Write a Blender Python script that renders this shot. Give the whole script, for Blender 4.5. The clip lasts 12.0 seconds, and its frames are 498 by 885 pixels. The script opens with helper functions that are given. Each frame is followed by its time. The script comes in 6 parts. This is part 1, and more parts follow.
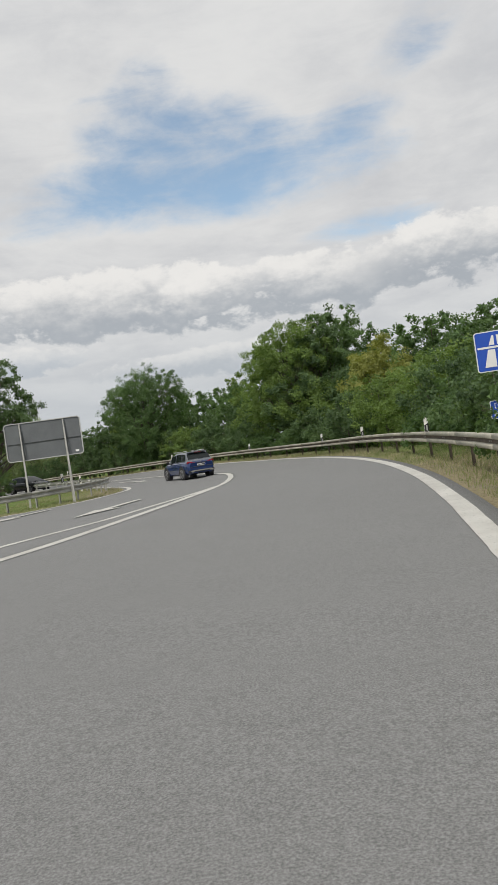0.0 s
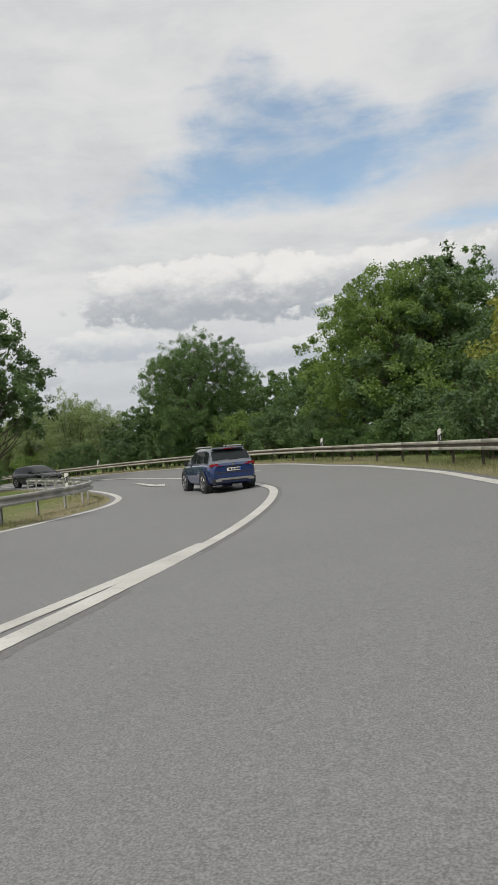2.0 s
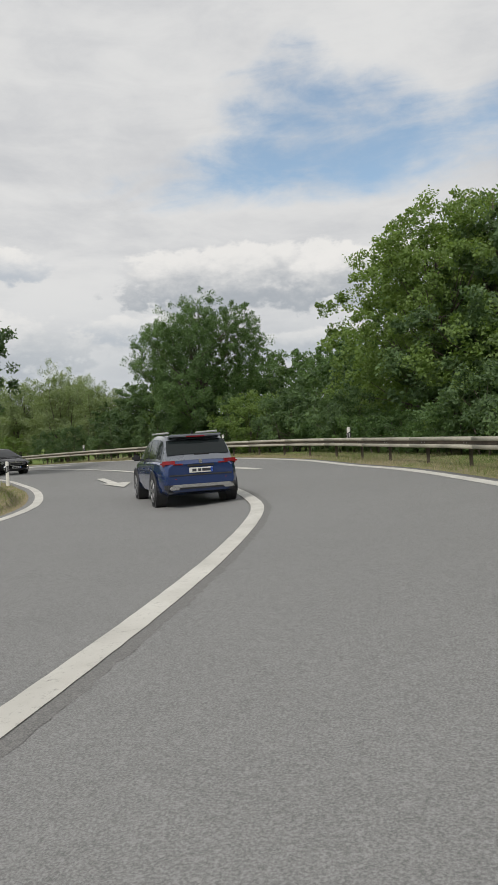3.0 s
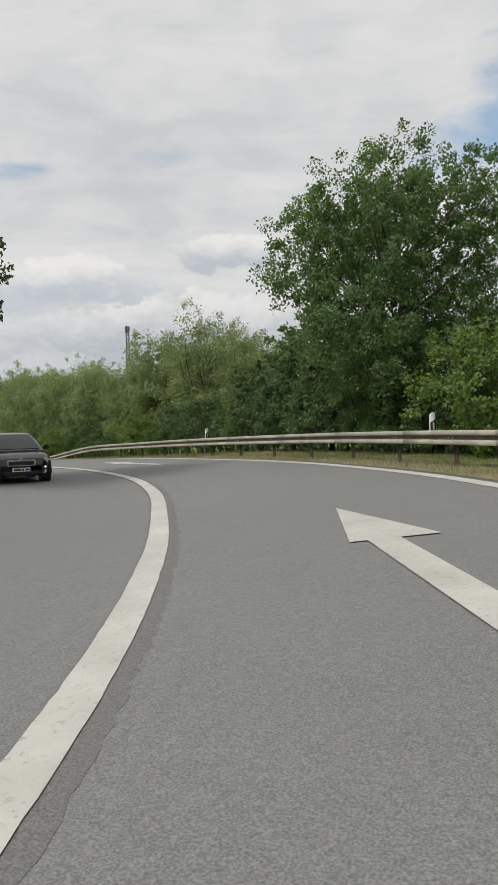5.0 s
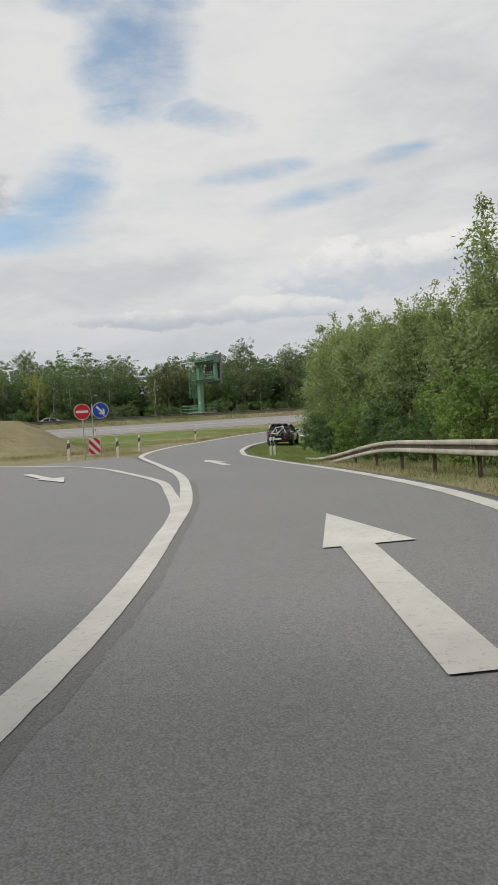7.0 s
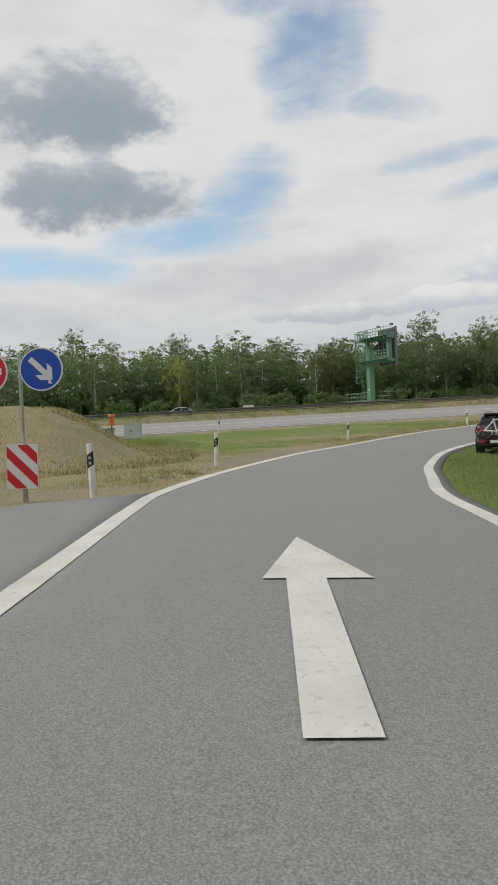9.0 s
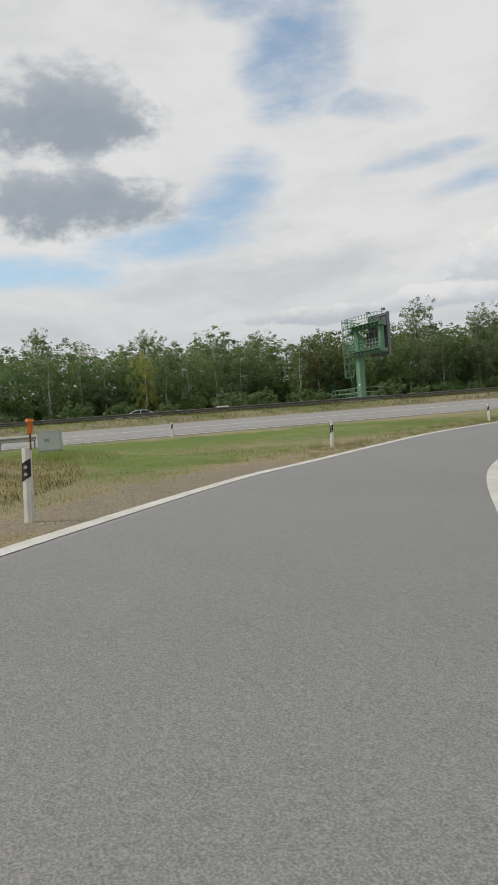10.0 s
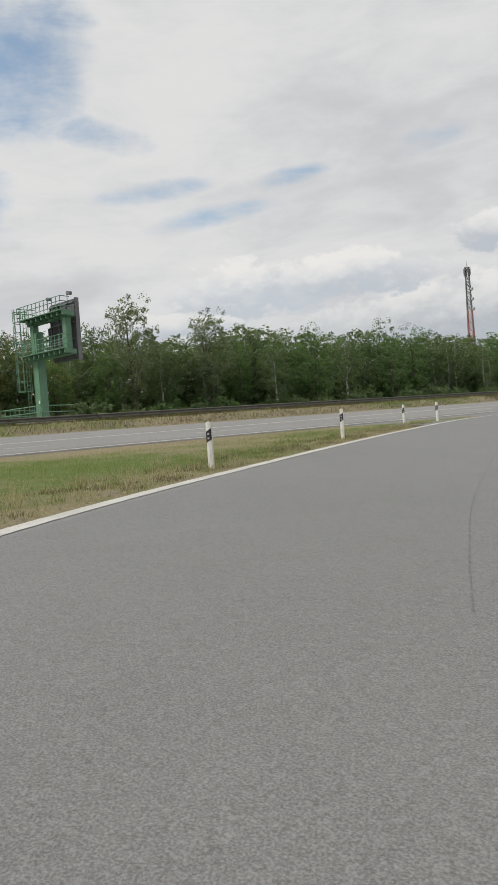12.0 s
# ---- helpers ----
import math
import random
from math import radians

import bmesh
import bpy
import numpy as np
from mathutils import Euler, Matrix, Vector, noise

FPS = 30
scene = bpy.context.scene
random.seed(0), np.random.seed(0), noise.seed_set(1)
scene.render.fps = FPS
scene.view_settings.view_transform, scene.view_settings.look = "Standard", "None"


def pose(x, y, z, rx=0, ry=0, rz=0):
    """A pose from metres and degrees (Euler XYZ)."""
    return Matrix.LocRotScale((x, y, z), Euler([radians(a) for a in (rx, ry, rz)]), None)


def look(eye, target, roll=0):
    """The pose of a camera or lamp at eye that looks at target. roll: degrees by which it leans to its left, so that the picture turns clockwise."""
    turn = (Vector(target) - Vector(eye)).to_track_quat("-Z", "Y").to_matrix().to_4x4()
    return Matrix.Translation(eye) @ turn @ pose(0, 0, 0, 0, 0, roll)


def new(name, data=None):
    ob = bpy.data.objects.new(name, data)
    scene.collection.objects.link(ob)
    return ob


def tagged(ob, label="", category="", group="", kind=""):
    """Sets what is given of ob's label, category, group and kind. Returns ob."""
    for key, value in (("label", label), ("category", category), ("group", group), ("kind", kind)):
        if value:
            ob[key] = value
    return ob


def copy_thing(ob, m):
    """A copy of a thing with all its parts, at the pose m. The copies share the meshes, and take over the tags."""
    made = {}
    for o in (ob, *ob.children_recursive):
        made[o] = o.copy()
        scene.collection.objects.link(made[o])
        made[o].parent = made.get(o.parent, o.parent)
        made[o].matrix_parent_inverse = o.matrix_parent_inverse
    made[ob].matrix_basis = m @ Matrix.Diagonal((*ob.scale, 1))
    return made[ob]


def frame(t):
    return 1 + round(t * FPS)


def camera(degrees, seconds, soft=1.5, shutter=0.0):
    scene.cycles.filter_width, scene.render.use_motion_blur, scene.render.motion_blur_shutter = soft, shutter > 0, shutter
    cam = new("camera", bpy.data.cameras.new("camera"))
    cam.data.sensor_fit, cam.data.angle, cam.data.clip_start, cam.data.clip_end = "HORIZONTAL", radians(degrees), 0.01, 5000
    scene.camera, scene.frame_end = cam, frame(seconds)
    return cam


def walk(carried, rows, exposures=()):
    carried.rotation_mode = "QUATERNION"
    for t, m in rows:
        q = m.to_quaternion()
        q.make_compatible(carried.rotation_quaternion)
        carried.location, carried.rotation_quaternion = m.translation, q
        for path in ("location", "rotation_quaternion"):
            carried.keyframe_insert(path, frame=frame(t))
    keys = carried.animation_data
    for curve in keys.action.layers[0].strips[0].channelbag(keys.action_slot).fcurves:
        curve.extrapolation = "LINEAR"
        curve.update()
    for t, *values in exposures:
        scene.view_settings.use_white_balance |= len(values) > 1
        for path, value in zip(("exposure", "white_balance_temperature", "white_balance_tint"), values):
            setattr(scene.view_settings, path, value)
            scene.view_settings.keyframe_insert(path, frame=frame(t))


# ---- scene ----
# seconds, x, y, z, pitch, roll, yaw of the camera, driven along the slip road
cam = camera(37.82, 12.0)
PATH = [
    (0, 0.00, -0.00, 1.32, 90.29, -8.03, 0.00),
    (0.5, 0.30, 3.98, 1.37, 90.48, -6.98, 4.53),
    (1, 0.48, 8.09, 1.40, 90.43, -6.06, 6.02),
    (1.5, 0.65, 12.37, 1.44, 90.29, -5.61, 6.66),
    (2, 0.76, 16.90, 1.44, 90.26, -5.18, 6.87),
    (2.5, 0.74, 21.74, 1.40, 89.90, -4.46, 7.66),
    (2.7, 0.72, 23.72, 1.37, 89.68, -4.19, 8.22),
    (3, 0.70, 26.84, 1.35, 89.51, -3.22, 9.29),
    (3.5, 0.48, 32.31, 1.32, 89.34, -2.70, 12.32),
    (4, -0.15, 37.94, 1.30, 89.16, -2.55, 17.24),
    (4.3, -0.78, 41.34, 1.28, 88.99, -2.77, 20.41),
    (4.5, -1.33, 43.60, 1.27, 88.95, -2.28, 22.48),
    (5, -2.98, 49.10, 1.31, 88.90, -2.04, 28.03),
    (5.5, -5.28, 54.39, 1.35, 88.83, -1.95, 34.33),
    (6, -8.17, 59.38, 1.40, 88.57, -2.36, 41.91),
    (6.5, -11.71, 64.02, 1.41, 88.32, -2.68, 50.03),
    (7, -15.87, 68.16, 1.37, 88.31, -2.85, 57.61),
    (7.5, -20.61, 71.73, 1.34, 88.12, -2.53, 63.75),
    (7.7, -22.57, 73.02, 1.30, 88.07, -2.67, 65.80),
    (8, -25.57, 74.86, 1.24, 88.19, -2.33, 68.30),
    (8.5, -30.74, 77.71, 1.18, 88.30, -2.32, 70.73),
    (9, -36.05, 80.44, 1.12, 88.42, -2.64, 71.48),
    (9.3, -39.31, 82.09, 1.05, 88.53, -3.33, 71.51),
    (9.5, -41.53, 83.21, 0.99, 88.66, -4.09, 71.40),
    (10, -47.17, 86.22, 0.96, 88.62, -4.04, 70.77),
    (10.5, -52.79, 89.53, 0.92, 88.55, -3.67, 66.94),
    (11, -58.15, 93.32, 0.88, 88.70, -3.77, 61.90),
    (11.5, -63.18, 97.59, 0.91, 88.91, -3.98, 56.11),
    (12, -67.82, 102.33, 0.93, 89.27, -4.27, 49.97),
]


def aim(x, y, z, pitch, roll, yaw):
    return pose(x, y, z, 0, 0, yaw) @ pose(0, 0, 0, pitch) @ pose(0, 0, 0, 0, 0, roll)


walk(cam, [(t, aim(*p)) for t, *p in PATH])

# ---------------------------------------------------------------- light
SUN_DIR = (radians(48), radians(200))
world = bpy.data.worlds.new("sky")
scene.world = world
world.use_nodes = True
wn, wl = world.node_tree.nodes, world.node_tree.links
wn.clear()


def wnode(kind, **kw):
    n = wn.new(kind)
    for key, value in kw.items():
        n.inputs[key].default_value = value
    return n


def wmath(op, a, b=None, c=None, clamp=False):
    n = wn.new("ShaderNodeMath")
    n.operation, n.use_clamp = op, clamp
    for slot, v in zip(n.inputs, (a, b, c)):
        if v is None:
            continue
        if isinstance(v, (int, float)):
            slot.default_value = v
        else:
            wl.new(v, slot)
    return n.outputs[0]


def wramp(value, lo, hi, to_lo=0.0, to_hi=1.0):
    n = wn.new("ShaderNodeMapRange")
    n.interpolation_type = "SMOOTHSTEP"
    wl.new(value, n.inputs[0])
    for slot, v in zip(n.inputs[1:5], (lo, hi, to_lo, to_hi)):
        slot.default_value = v
    return n.outputs[0]


def wmix(fac, a, b):
    n = wn.new("ShaderNodeMix")
    n.data_type = "RGBA"
    wl.new(fac, n.inputs[0])
    for slot, v in zip((n.inputs[6], n.inputs[7]), (a, b)):
        if isinstance(v, tuple):
            slot.default_value = (*v, 1)
        else:
            wl.new(v, slot)
    return n.outputs[2]


sky = wn.new("ShaderNodeTexSky")
sky.sky_type = "NISHITA"
sky.sun_disc = False
sky.sun_elevation, sky.sun_rotation = SUN_DIR
sky_gain = wn.new("ShaderNodeVectorMath")
sky_gain.operation = "MULTIPLY"
wl.new(sky.outputs[0], sky_gain.inputs[0])
sky_gain.inputs[1].default_value = (0.146, 0.158, 0.148)
coord = wn.new("ShaderNodeTexCoord")
way = wn.new("ShaderNodeSeparateXYZ")
wl.new(coord.outputs["Generated"], way.inputs[0])
up = wmath("MAXIMUM", way.outputs[2], 0.0)
flat = wmath("ADD", up, 0.12)
plane = wn.new("ShaderNodeCombineXYZ")
wl.new(wmath("DIVIDE", way.outputs[0], flat), plane.inputs[0])
wl.new(wmath("DIVIDE", way.outputs[1], flat), plane.inputs[1])


def wnoise(vector, scale, detail=8.0, rough=0.55, warp=0.0):
    n = wn.new("ShaderNodeTexNoise")
    wl.new(vector, n.inputs["Vector"])
    n.inputs["Scale"].default_value = scale
    n.inputs["Detail"].default_value = detail
    n.inputs["Roughness"].default_value = rough
    n.inputs["Distortion"].default_value = warp
    return n.outputs["Fac"]


veil = wnoise(plane.outputs[0], 0.9, 9, 0.6, 0.4)
fine = wnoise(plane.outputs[0], 3.2, 8, 0.62, 0.3)
squash = wn.new("ShaderNodeMapping")
squash.inputs["Scale"].default_value = (1, 1, 3.4)
wl.new(coord.outputs["Generated"], squash.inputs[0])
streak = wnoise(squash.outputs[0], 7.0, 10, 0.62, 0.5)
squash_b = wn.new("ShaderNodeMapping")
squash_b.inputs["Scale"].default_value = (1, 1, 1.7)
wl.new(coord.outputs["Generated"], squash_b.inputs[0])
round_noise = wnoise(squash_b.outputs[0], 13.0, 9, 0.6, 0.15)
fluff = wnoise(squash_b.outputs[0], 34.0, 8, 0.6, 0.1)


def opening(yaw, pitch, wide, high, tilt=0.0):
    """How far a direction lies inside an oval gap of the cloud cover, its rim broken by noise."""
    y, p = radians(yaw), radians(pitch)
    ahead = Vector((-math.sin(y) * math.cos(p), math.cos(y) * math.cos(p), math.sin(p)))
    side = Vector((math.cos(y), math.sin(y), 0))
    rise = side.cross(ahead)
    c, s = math.cos(radians(tilt)), math.sin(radians(tilt))
    side, rise = side * c + rise * s, rise * c - side * s
    parts = []
    for axis, size in ((side, wide), (rise, high)):
        n = wn.new("ShaderNodeVectorMath")
        n.operation = "DOT_PRODUCT"
        wl.new(coord.outputs["Generated"], n.inputs[0])
        n.inputs[1].default_value = axis / math.tan(radians(size))
        parts.append(n.outputs["Value"])
    front = wn.new("ShaderNodeVectorMath")
    front.operation = "DOT_PRODUCT"
    wl.new(coord.outputs["Generated"], front.inputs[0])
    front.inputs[1].default_value = ahead
    r2 = wmath("ADD", wmath("MULTIPLY", parts[0], parts[0]), wmath("MULTIPLY", parts[1], parts[1]))
    ahead_only = wmath("MULTIPLY_ADD", front.outputs["Value"], 20.0, -4.0)
    inside = wmath("MINIMUM", wmath("SUBTRACT", 1.0, r2), ahead_only)
    return wmath("MAXIMUM", inside, -1.5), parts[1]


# gaps in the cloud cover: heading, height, half width and half height in degrees, tilt, clearness
BLUE_GAPS = [(2.0, 20.4, 13.0, 2.6, 2, 1.2), (0.5, 22.6, 8.5, 3.6, -10, 1.0), (4.5, 25.4, 3.2, 3.6, -25, 0.75), (-10, 21.6, 6, 2.6, 28, 0.6), (-11.5, 15.3, 5, 1.1, 3, 0.75), (-17, 27, 5, 2.4, 30, 0.5),
             (50, 16.8, 6, 1.0, 10, 0.35), (33.6, 20.4, 5, 1.2, 8, 0.3), (64.8, 26.6, 4.0, 5.2, -24, 0.95), (70.5, 30.6, 7, 2.0, -14, 0.75), (60.2, 22.6, 4.2, 1.3, -8, 0.6),
             (56.2, 18.6, 5.0, 0.9, 6, 0.7), (51, 16.8, 5.5, 1.0, 9, 0.6), (45.5, 19.0, 3.5, 0.9, 10, 0.5), (76, 14.4, 8, 1.7, 8, 1.0), (71, 17.4, 4.4, 2.6, 34, 0.9), (87, 12.4, 9, 1.4, -2, 1.05),
             (110, 20, 14, 5, 10, 0.9), (-45, 24, 18, 5, -8, 0.9), (150, 30, 20, 8, 0, 0.9)]
gaps = None
for *gap, share in BLUE_GAPS:
    inside, _ = opening(*gap)
    inside = wmath("SUBTRACT", inside, 1.15 * (1 - share))
    gaps = inside if gaps is None else wmath("MAXIMUM", gaps, inside)
ragged = wmath("ADD", gaps, wmath("MULTIPLY", wmath("SUBTRACT", streak, 0.5), 2.6))
ragged = wmath("ADD", ragged, wmath("MULTIPLY", wmath("SUBTRACT", round_noise, 0.5), 1.6))
clear = wmath("MULTIPLY", wramp(ragged, -0.5, 1.35), 0.86)
# high white veil, with slow grey swells
swell = wmath("ADD", wmath("MULTIPLY", veil, 0.7), wmath("MULTIPLY", streak, 0.3))
white = wmix(wramp(swell, 0.34, 0.60), (0.565, 0.575, 0.595), (0.735, 0.735, 0.73))
cover = wmix(clear, white, sky_gain.outputs[0])
# heaped clouds: bright knobbly tops over grey-blue bases
BANKS = [(9, 12.2, 11, 2.6, 0.30), (-7, 12.0, 12, 2.6, 0.30), (-20, 12.6, 9, 2.6, 0.30), (18, 8.6, 6, 1.2, 0.12), (2, 7.0, 9, 1.3, 0.2), (33, 7.6, 13, 3.0, 0.26), (29, 13.6, 5, 1.5, 0.10), (48, 11.0, 7.5, 2.2, 0.0), (40.5, 11.5, 6, 1.8, 0.05),
         (64, 8.2, 8, 0.8, 0.14), (55, 8.6, 5, 1.0, 0.05)]
for yaw_, pitch_, wide_, high_, gloom in BANKS:
    inside, level = opening(yaw_, pitch_, wide_, high_)
    body_ = wmath("ADD", inside, wmath("MULTIPLY", wmath("SUBTRACT", round_noise, 0.5), 3.8))
    body_ = wmath("ADD", body_, wmath("MULTIPLY", wmath("SUBTRACT", fluff, 0.5), 1.6))
    lit = wmath("ADD", wmath("MULTIPLY", level, 0.8), wmath("MULTIPLY", wmath("SUBTRACT", fluff, 0.5), 1.1))
    lit = wmath("ADD", lit, wmath("MULTIPLY", wmath("SUBTRACT", round_noise, 0.5), 1.6))
    shade = tuple(c * (1 - gloom) for c in (0.54, 0.585, 0.64))
    tone = wmix(wramp(lit, -0.55, 0.75), shade, (0.83, 0.815, 0.79))
    cover = wmix(wmath("MULTIPLY", wramp(body_, -0.1, 0.45), 0.92), cover, tone)
for yaw_, pitch_, wide_, high_ in [(82.6, 23.2, 7.0, 3.7), (82.4, 17.6, 7.0, 3.1)]:
    inside, level = opening(yaw_, pitch_, wide_, high_)
    body_ = wmath("ADD", inside, wmath("MULTIPLY", wmath("SUBTRACT", round_noise, 0.5), 3.0))
    body_ = wmath("ADD", body_, wmath("MULTIPLY", wmath("SUBTRACT", fluff, 0.5), 0.8))
    depth_ = wmath("ADD", wmath("MULTIPLY", inside, 0.7), wmath("MULTIPLY", wmath("SUBTRACT", round_noise, 0.5), 1.5))
    depth_ = wmath("SUBTRACT", depth_, wmath("MULTIPLY", level, 0.35))
    tone = wmix(wramp(depth_, -0.3, 0.9), (0.47, 0.51, 0.545), (0.285, 0.335, 0.385))
    cover = wmix(wmath("MULTIPLY", wramp(body_, -0.15, 0.7), 0.94), cover, tone)
haze = wramp(up, 0.04, 0.23, 0.68, 0.0)
cover = wmix(haze, cover, (0.50, 0.54, 0.575))
heaven = cover
backing = wnode("ShaderNodeBackground", Strength=1.0)
wl.new(heaven, backing.inputs[0])
wl.new(backing.outputs[0], wn.new("ShaderNodeOutputWorld").inputs[0])

sun = new("sun", bpy.data.lights.new("sun", "SUN"))
sun.data.energy, sun.data.angle, sun.data.color = 2.4, radians(12), (1.0, 0.95, 0.87)
sun_way = Vector((math.sin(SUN_DIR[1]) * math.cos(SUN_DIR[0]), math.cos(SUN_DIR[1]) * math.cos(SUN_DIR[0]), math.sin(SUN_DIR[0])))
sun.matrix_world = look(sun_way * 100, (0, 0, 0))
scene.view_settings.exposure = 0.0


# ---------------------------------------------------------------- materials
def material(name, build):
    m = bpy.data.materials.new(name)
    m.use_nodes = True
    n, l = m.node_tree.nodes, m.node_tree.links
    build(n, l, n["Principled BSDF"])
    return m


def noise_of(n, l, scale, detail=6.0, rough=0.6, where="Object", stretch=None):
    c = n.new("ShaderNodeTexCoord")
    out = c.outputs[where]
    if stretch:
        mp = n.new("ShaderNodeMapping")
        mp.inputs["Scale"].default_value = stretch
        l.new(out, mp.inputs[0])
        out = mp.outputs[0]
    t = n.new("ShaderNodeTexNoise")
    l.new(out, t.inputs["Vector"])
    t.inputs["Scale"].default_value, t.inputs["Detail"].default_value, t.inputs["Roughness"].default_value = scale, detail, rough
    return t.outputs["Fac"]


def ramp_of(n, l, fac, stops):
    r = n.new("ShaderNodeValToRGB")
    while len(r.color_ramp.elements) < len(stops):
        r.color_ramp.elements.new(0.5)
    for e, (at, c) in zip(r.color_ramp.elements, stops):
        e.position, e.color = at, (*c, 1) if len(c) == 3 else c
    l.new(fac, r.inputs[0])
    return r.outputs[0]


def mix_of(n, l, fac, a, b, how="MIX"):
    m = n.new("ShaderNodeMix")
    m.data_type, m.blend_type = "RGBA", how
    for slot, v in zip((m.inputs[0], m.inputs[6], m.inputs[7]), (fac, a, b)):
        if isinstance(v, (int, float)):
            slot.default_value = v
        elif isinstance(v, tuple):
            slot.default_value = (*v, 1)
        else:
            l.new(v, slot)
    return m.outputs[2]


def bump_of(n, l, p, fac, strength, distance):
    b = n.new("ShaderNodeBump")
    b.inputs["Strength"].default_value, b.inputs["Distance"].default_value = strength, distance
    l.new(fac, b.inputs["Height"])
    l.new(b.outputs[0], p.inputs["Normal"])


def plain(name, color, rough=0.5, metal=0.0, wear=0.12, scale=3.0, grain=0.0, coat=0.0):
    """A surface of one colour with slow stains and a fine grain."""
    def build(n, l, p):
        slow = noise_of(n, l, scale, 5, 0.6)
        fast = noise_of(n, l, scale * 14, 4, 0.6)
        dark = tuple(c * (1 - 2 * wear) for c in color)
        pale = tuple(min(1, c * (1 + wear) + 0.02 * wear) for c in color)
        col = ramp_of(n, l, slow, [(0.3, dark), (0.7, pale)])
        col = mix_of(n, l, 0.3, col, ramp_of(n, l, fast, [(0.3, dark), (0.7, pale)]))
        l.new(col, p.inputs["Base Color"])
        r = n.new("ShaderNodeMapRange")
        l.new(slow, r.inputs[0])
        r.inputs[3].default_value, r.inputs[4].default_value = max(0.03, rough - 0.08), min(1, rough + 0.08)
        l.new(r.outputs[0], p.inputs["Roughness"])
        p.inputs["Metallic"].default_value = metal
        p.inputs["Coat Weight"].default_value = coat
        if grain:
            bump_of(n, l, p, fast, grain, 0.003)
    return material(name, build)


def asphalt_build(base, stain):
    def build(n, l, p):
        slow = noise_of(n, l, 0.16, 5, 0.55)
        mid = noise_of(n, l, 1.7, 6, 0.65)
        grit = noise_of(n, l, 85, 3, 0.7)
        chip = noise_of(n, l, 34, 2, 0.5)
        col = ramp_of(n, l, slow, [(0.3, tuple(c * 0.82 for c in base)), (0.7, tuple(c * 1.13 for c in base))])
        col = mix_of(n, l, 0.30, col, ramp_of(n, l, mid, [(0.32, tuple(c * 0.72 for c in base)), (0.68, tuple(c * 1.2 for c in base))]))
        col = mix_of(n, l, 0.60, col, ramp_of(n, l, grit, [(0.38, tuple(c * 0.42 for c in base)), (0.64, tuple(c * 1.6 for c in base))]))
        stone = noise_of(n, l, 22, 2, 0.6)
        col = mix_of(n, l, 0.16, col, ramp_of(n, l, stone, [(0.35, tuple(c * 0.55 for c in base)), (0.65, tuple(c * 1.4 for c in base))]))
        spots = ramp_of(n, l, chip, [(0.66, (0, 0, 0)), (0.72, (1, 1, 1))])
        col = mix_of(n, l, mix_of(n, l, 0.5, (0.0, 0.0, 0.0), spots), col, stain)
        l.new(col, p.inputs["Base Color"])
        p.inputs["Roughness"].default_value = 0.78
        p.inputs["Specular IOR Level"].default_value = 0.35
        bump_of(n, l, p, grit, 0.5, 0.006)
    return build


ASPHALT = material("asphalt", asphalt_build((0.202, 0.203, 0.201), (0.30, 0.298, 0.29)))
ASPHALT_DARK = material("asphalt_joint", asphalt_build((0.166, 0.165, 0.161), (0.26, 0.255, 0.245)))
ASPHALT_OLD = material("asphalt_motorway", asphalt_build((0.25, 0.245, 0.235), (0.31, 0.30, 0.29)))


def paint_build(n, l, p):
    slow = noise_of(n, l, 1.1, 5, 0.6)
    worn = noise_of(n, l, 16, 6, 0.75)
    grit = noise_of(n, l, 90, 3, 0.7)
    col = ramp_of(n, l, slow, [(0.3, (0.44, 0.43, 0.395)), (0.7, (0.60, 0.59, 0.55))])
    both = n.new("ShaderNodeMath")
    both.operation = "ADD"
    l.new(worn, both.inputs[0])
    half = n.new("ShaderNodeMath")
    half.operation = "MULTIPLY"
    half.inputs[1].default_value = 0.35
    l.new(grit, half.inputs[0])
    l.new(half.outputs[0], both.inputs[1])
    gone = ramp_of(n, l, both.outputs[0], [(0.74, (0, 0, 0)), (0.90, (1, 1, 1))])
    l.new(mix_of(n, l, gone, col, (0.24, 0.235, 0.22)), p.inputs["Base Color"])
    p.inputs["Roughness"].default_value = 0.62
    bump_of(n, l, p, grit, 0.4, 0.004)


ROAD_PAINT = material("road_paint", paint_build)


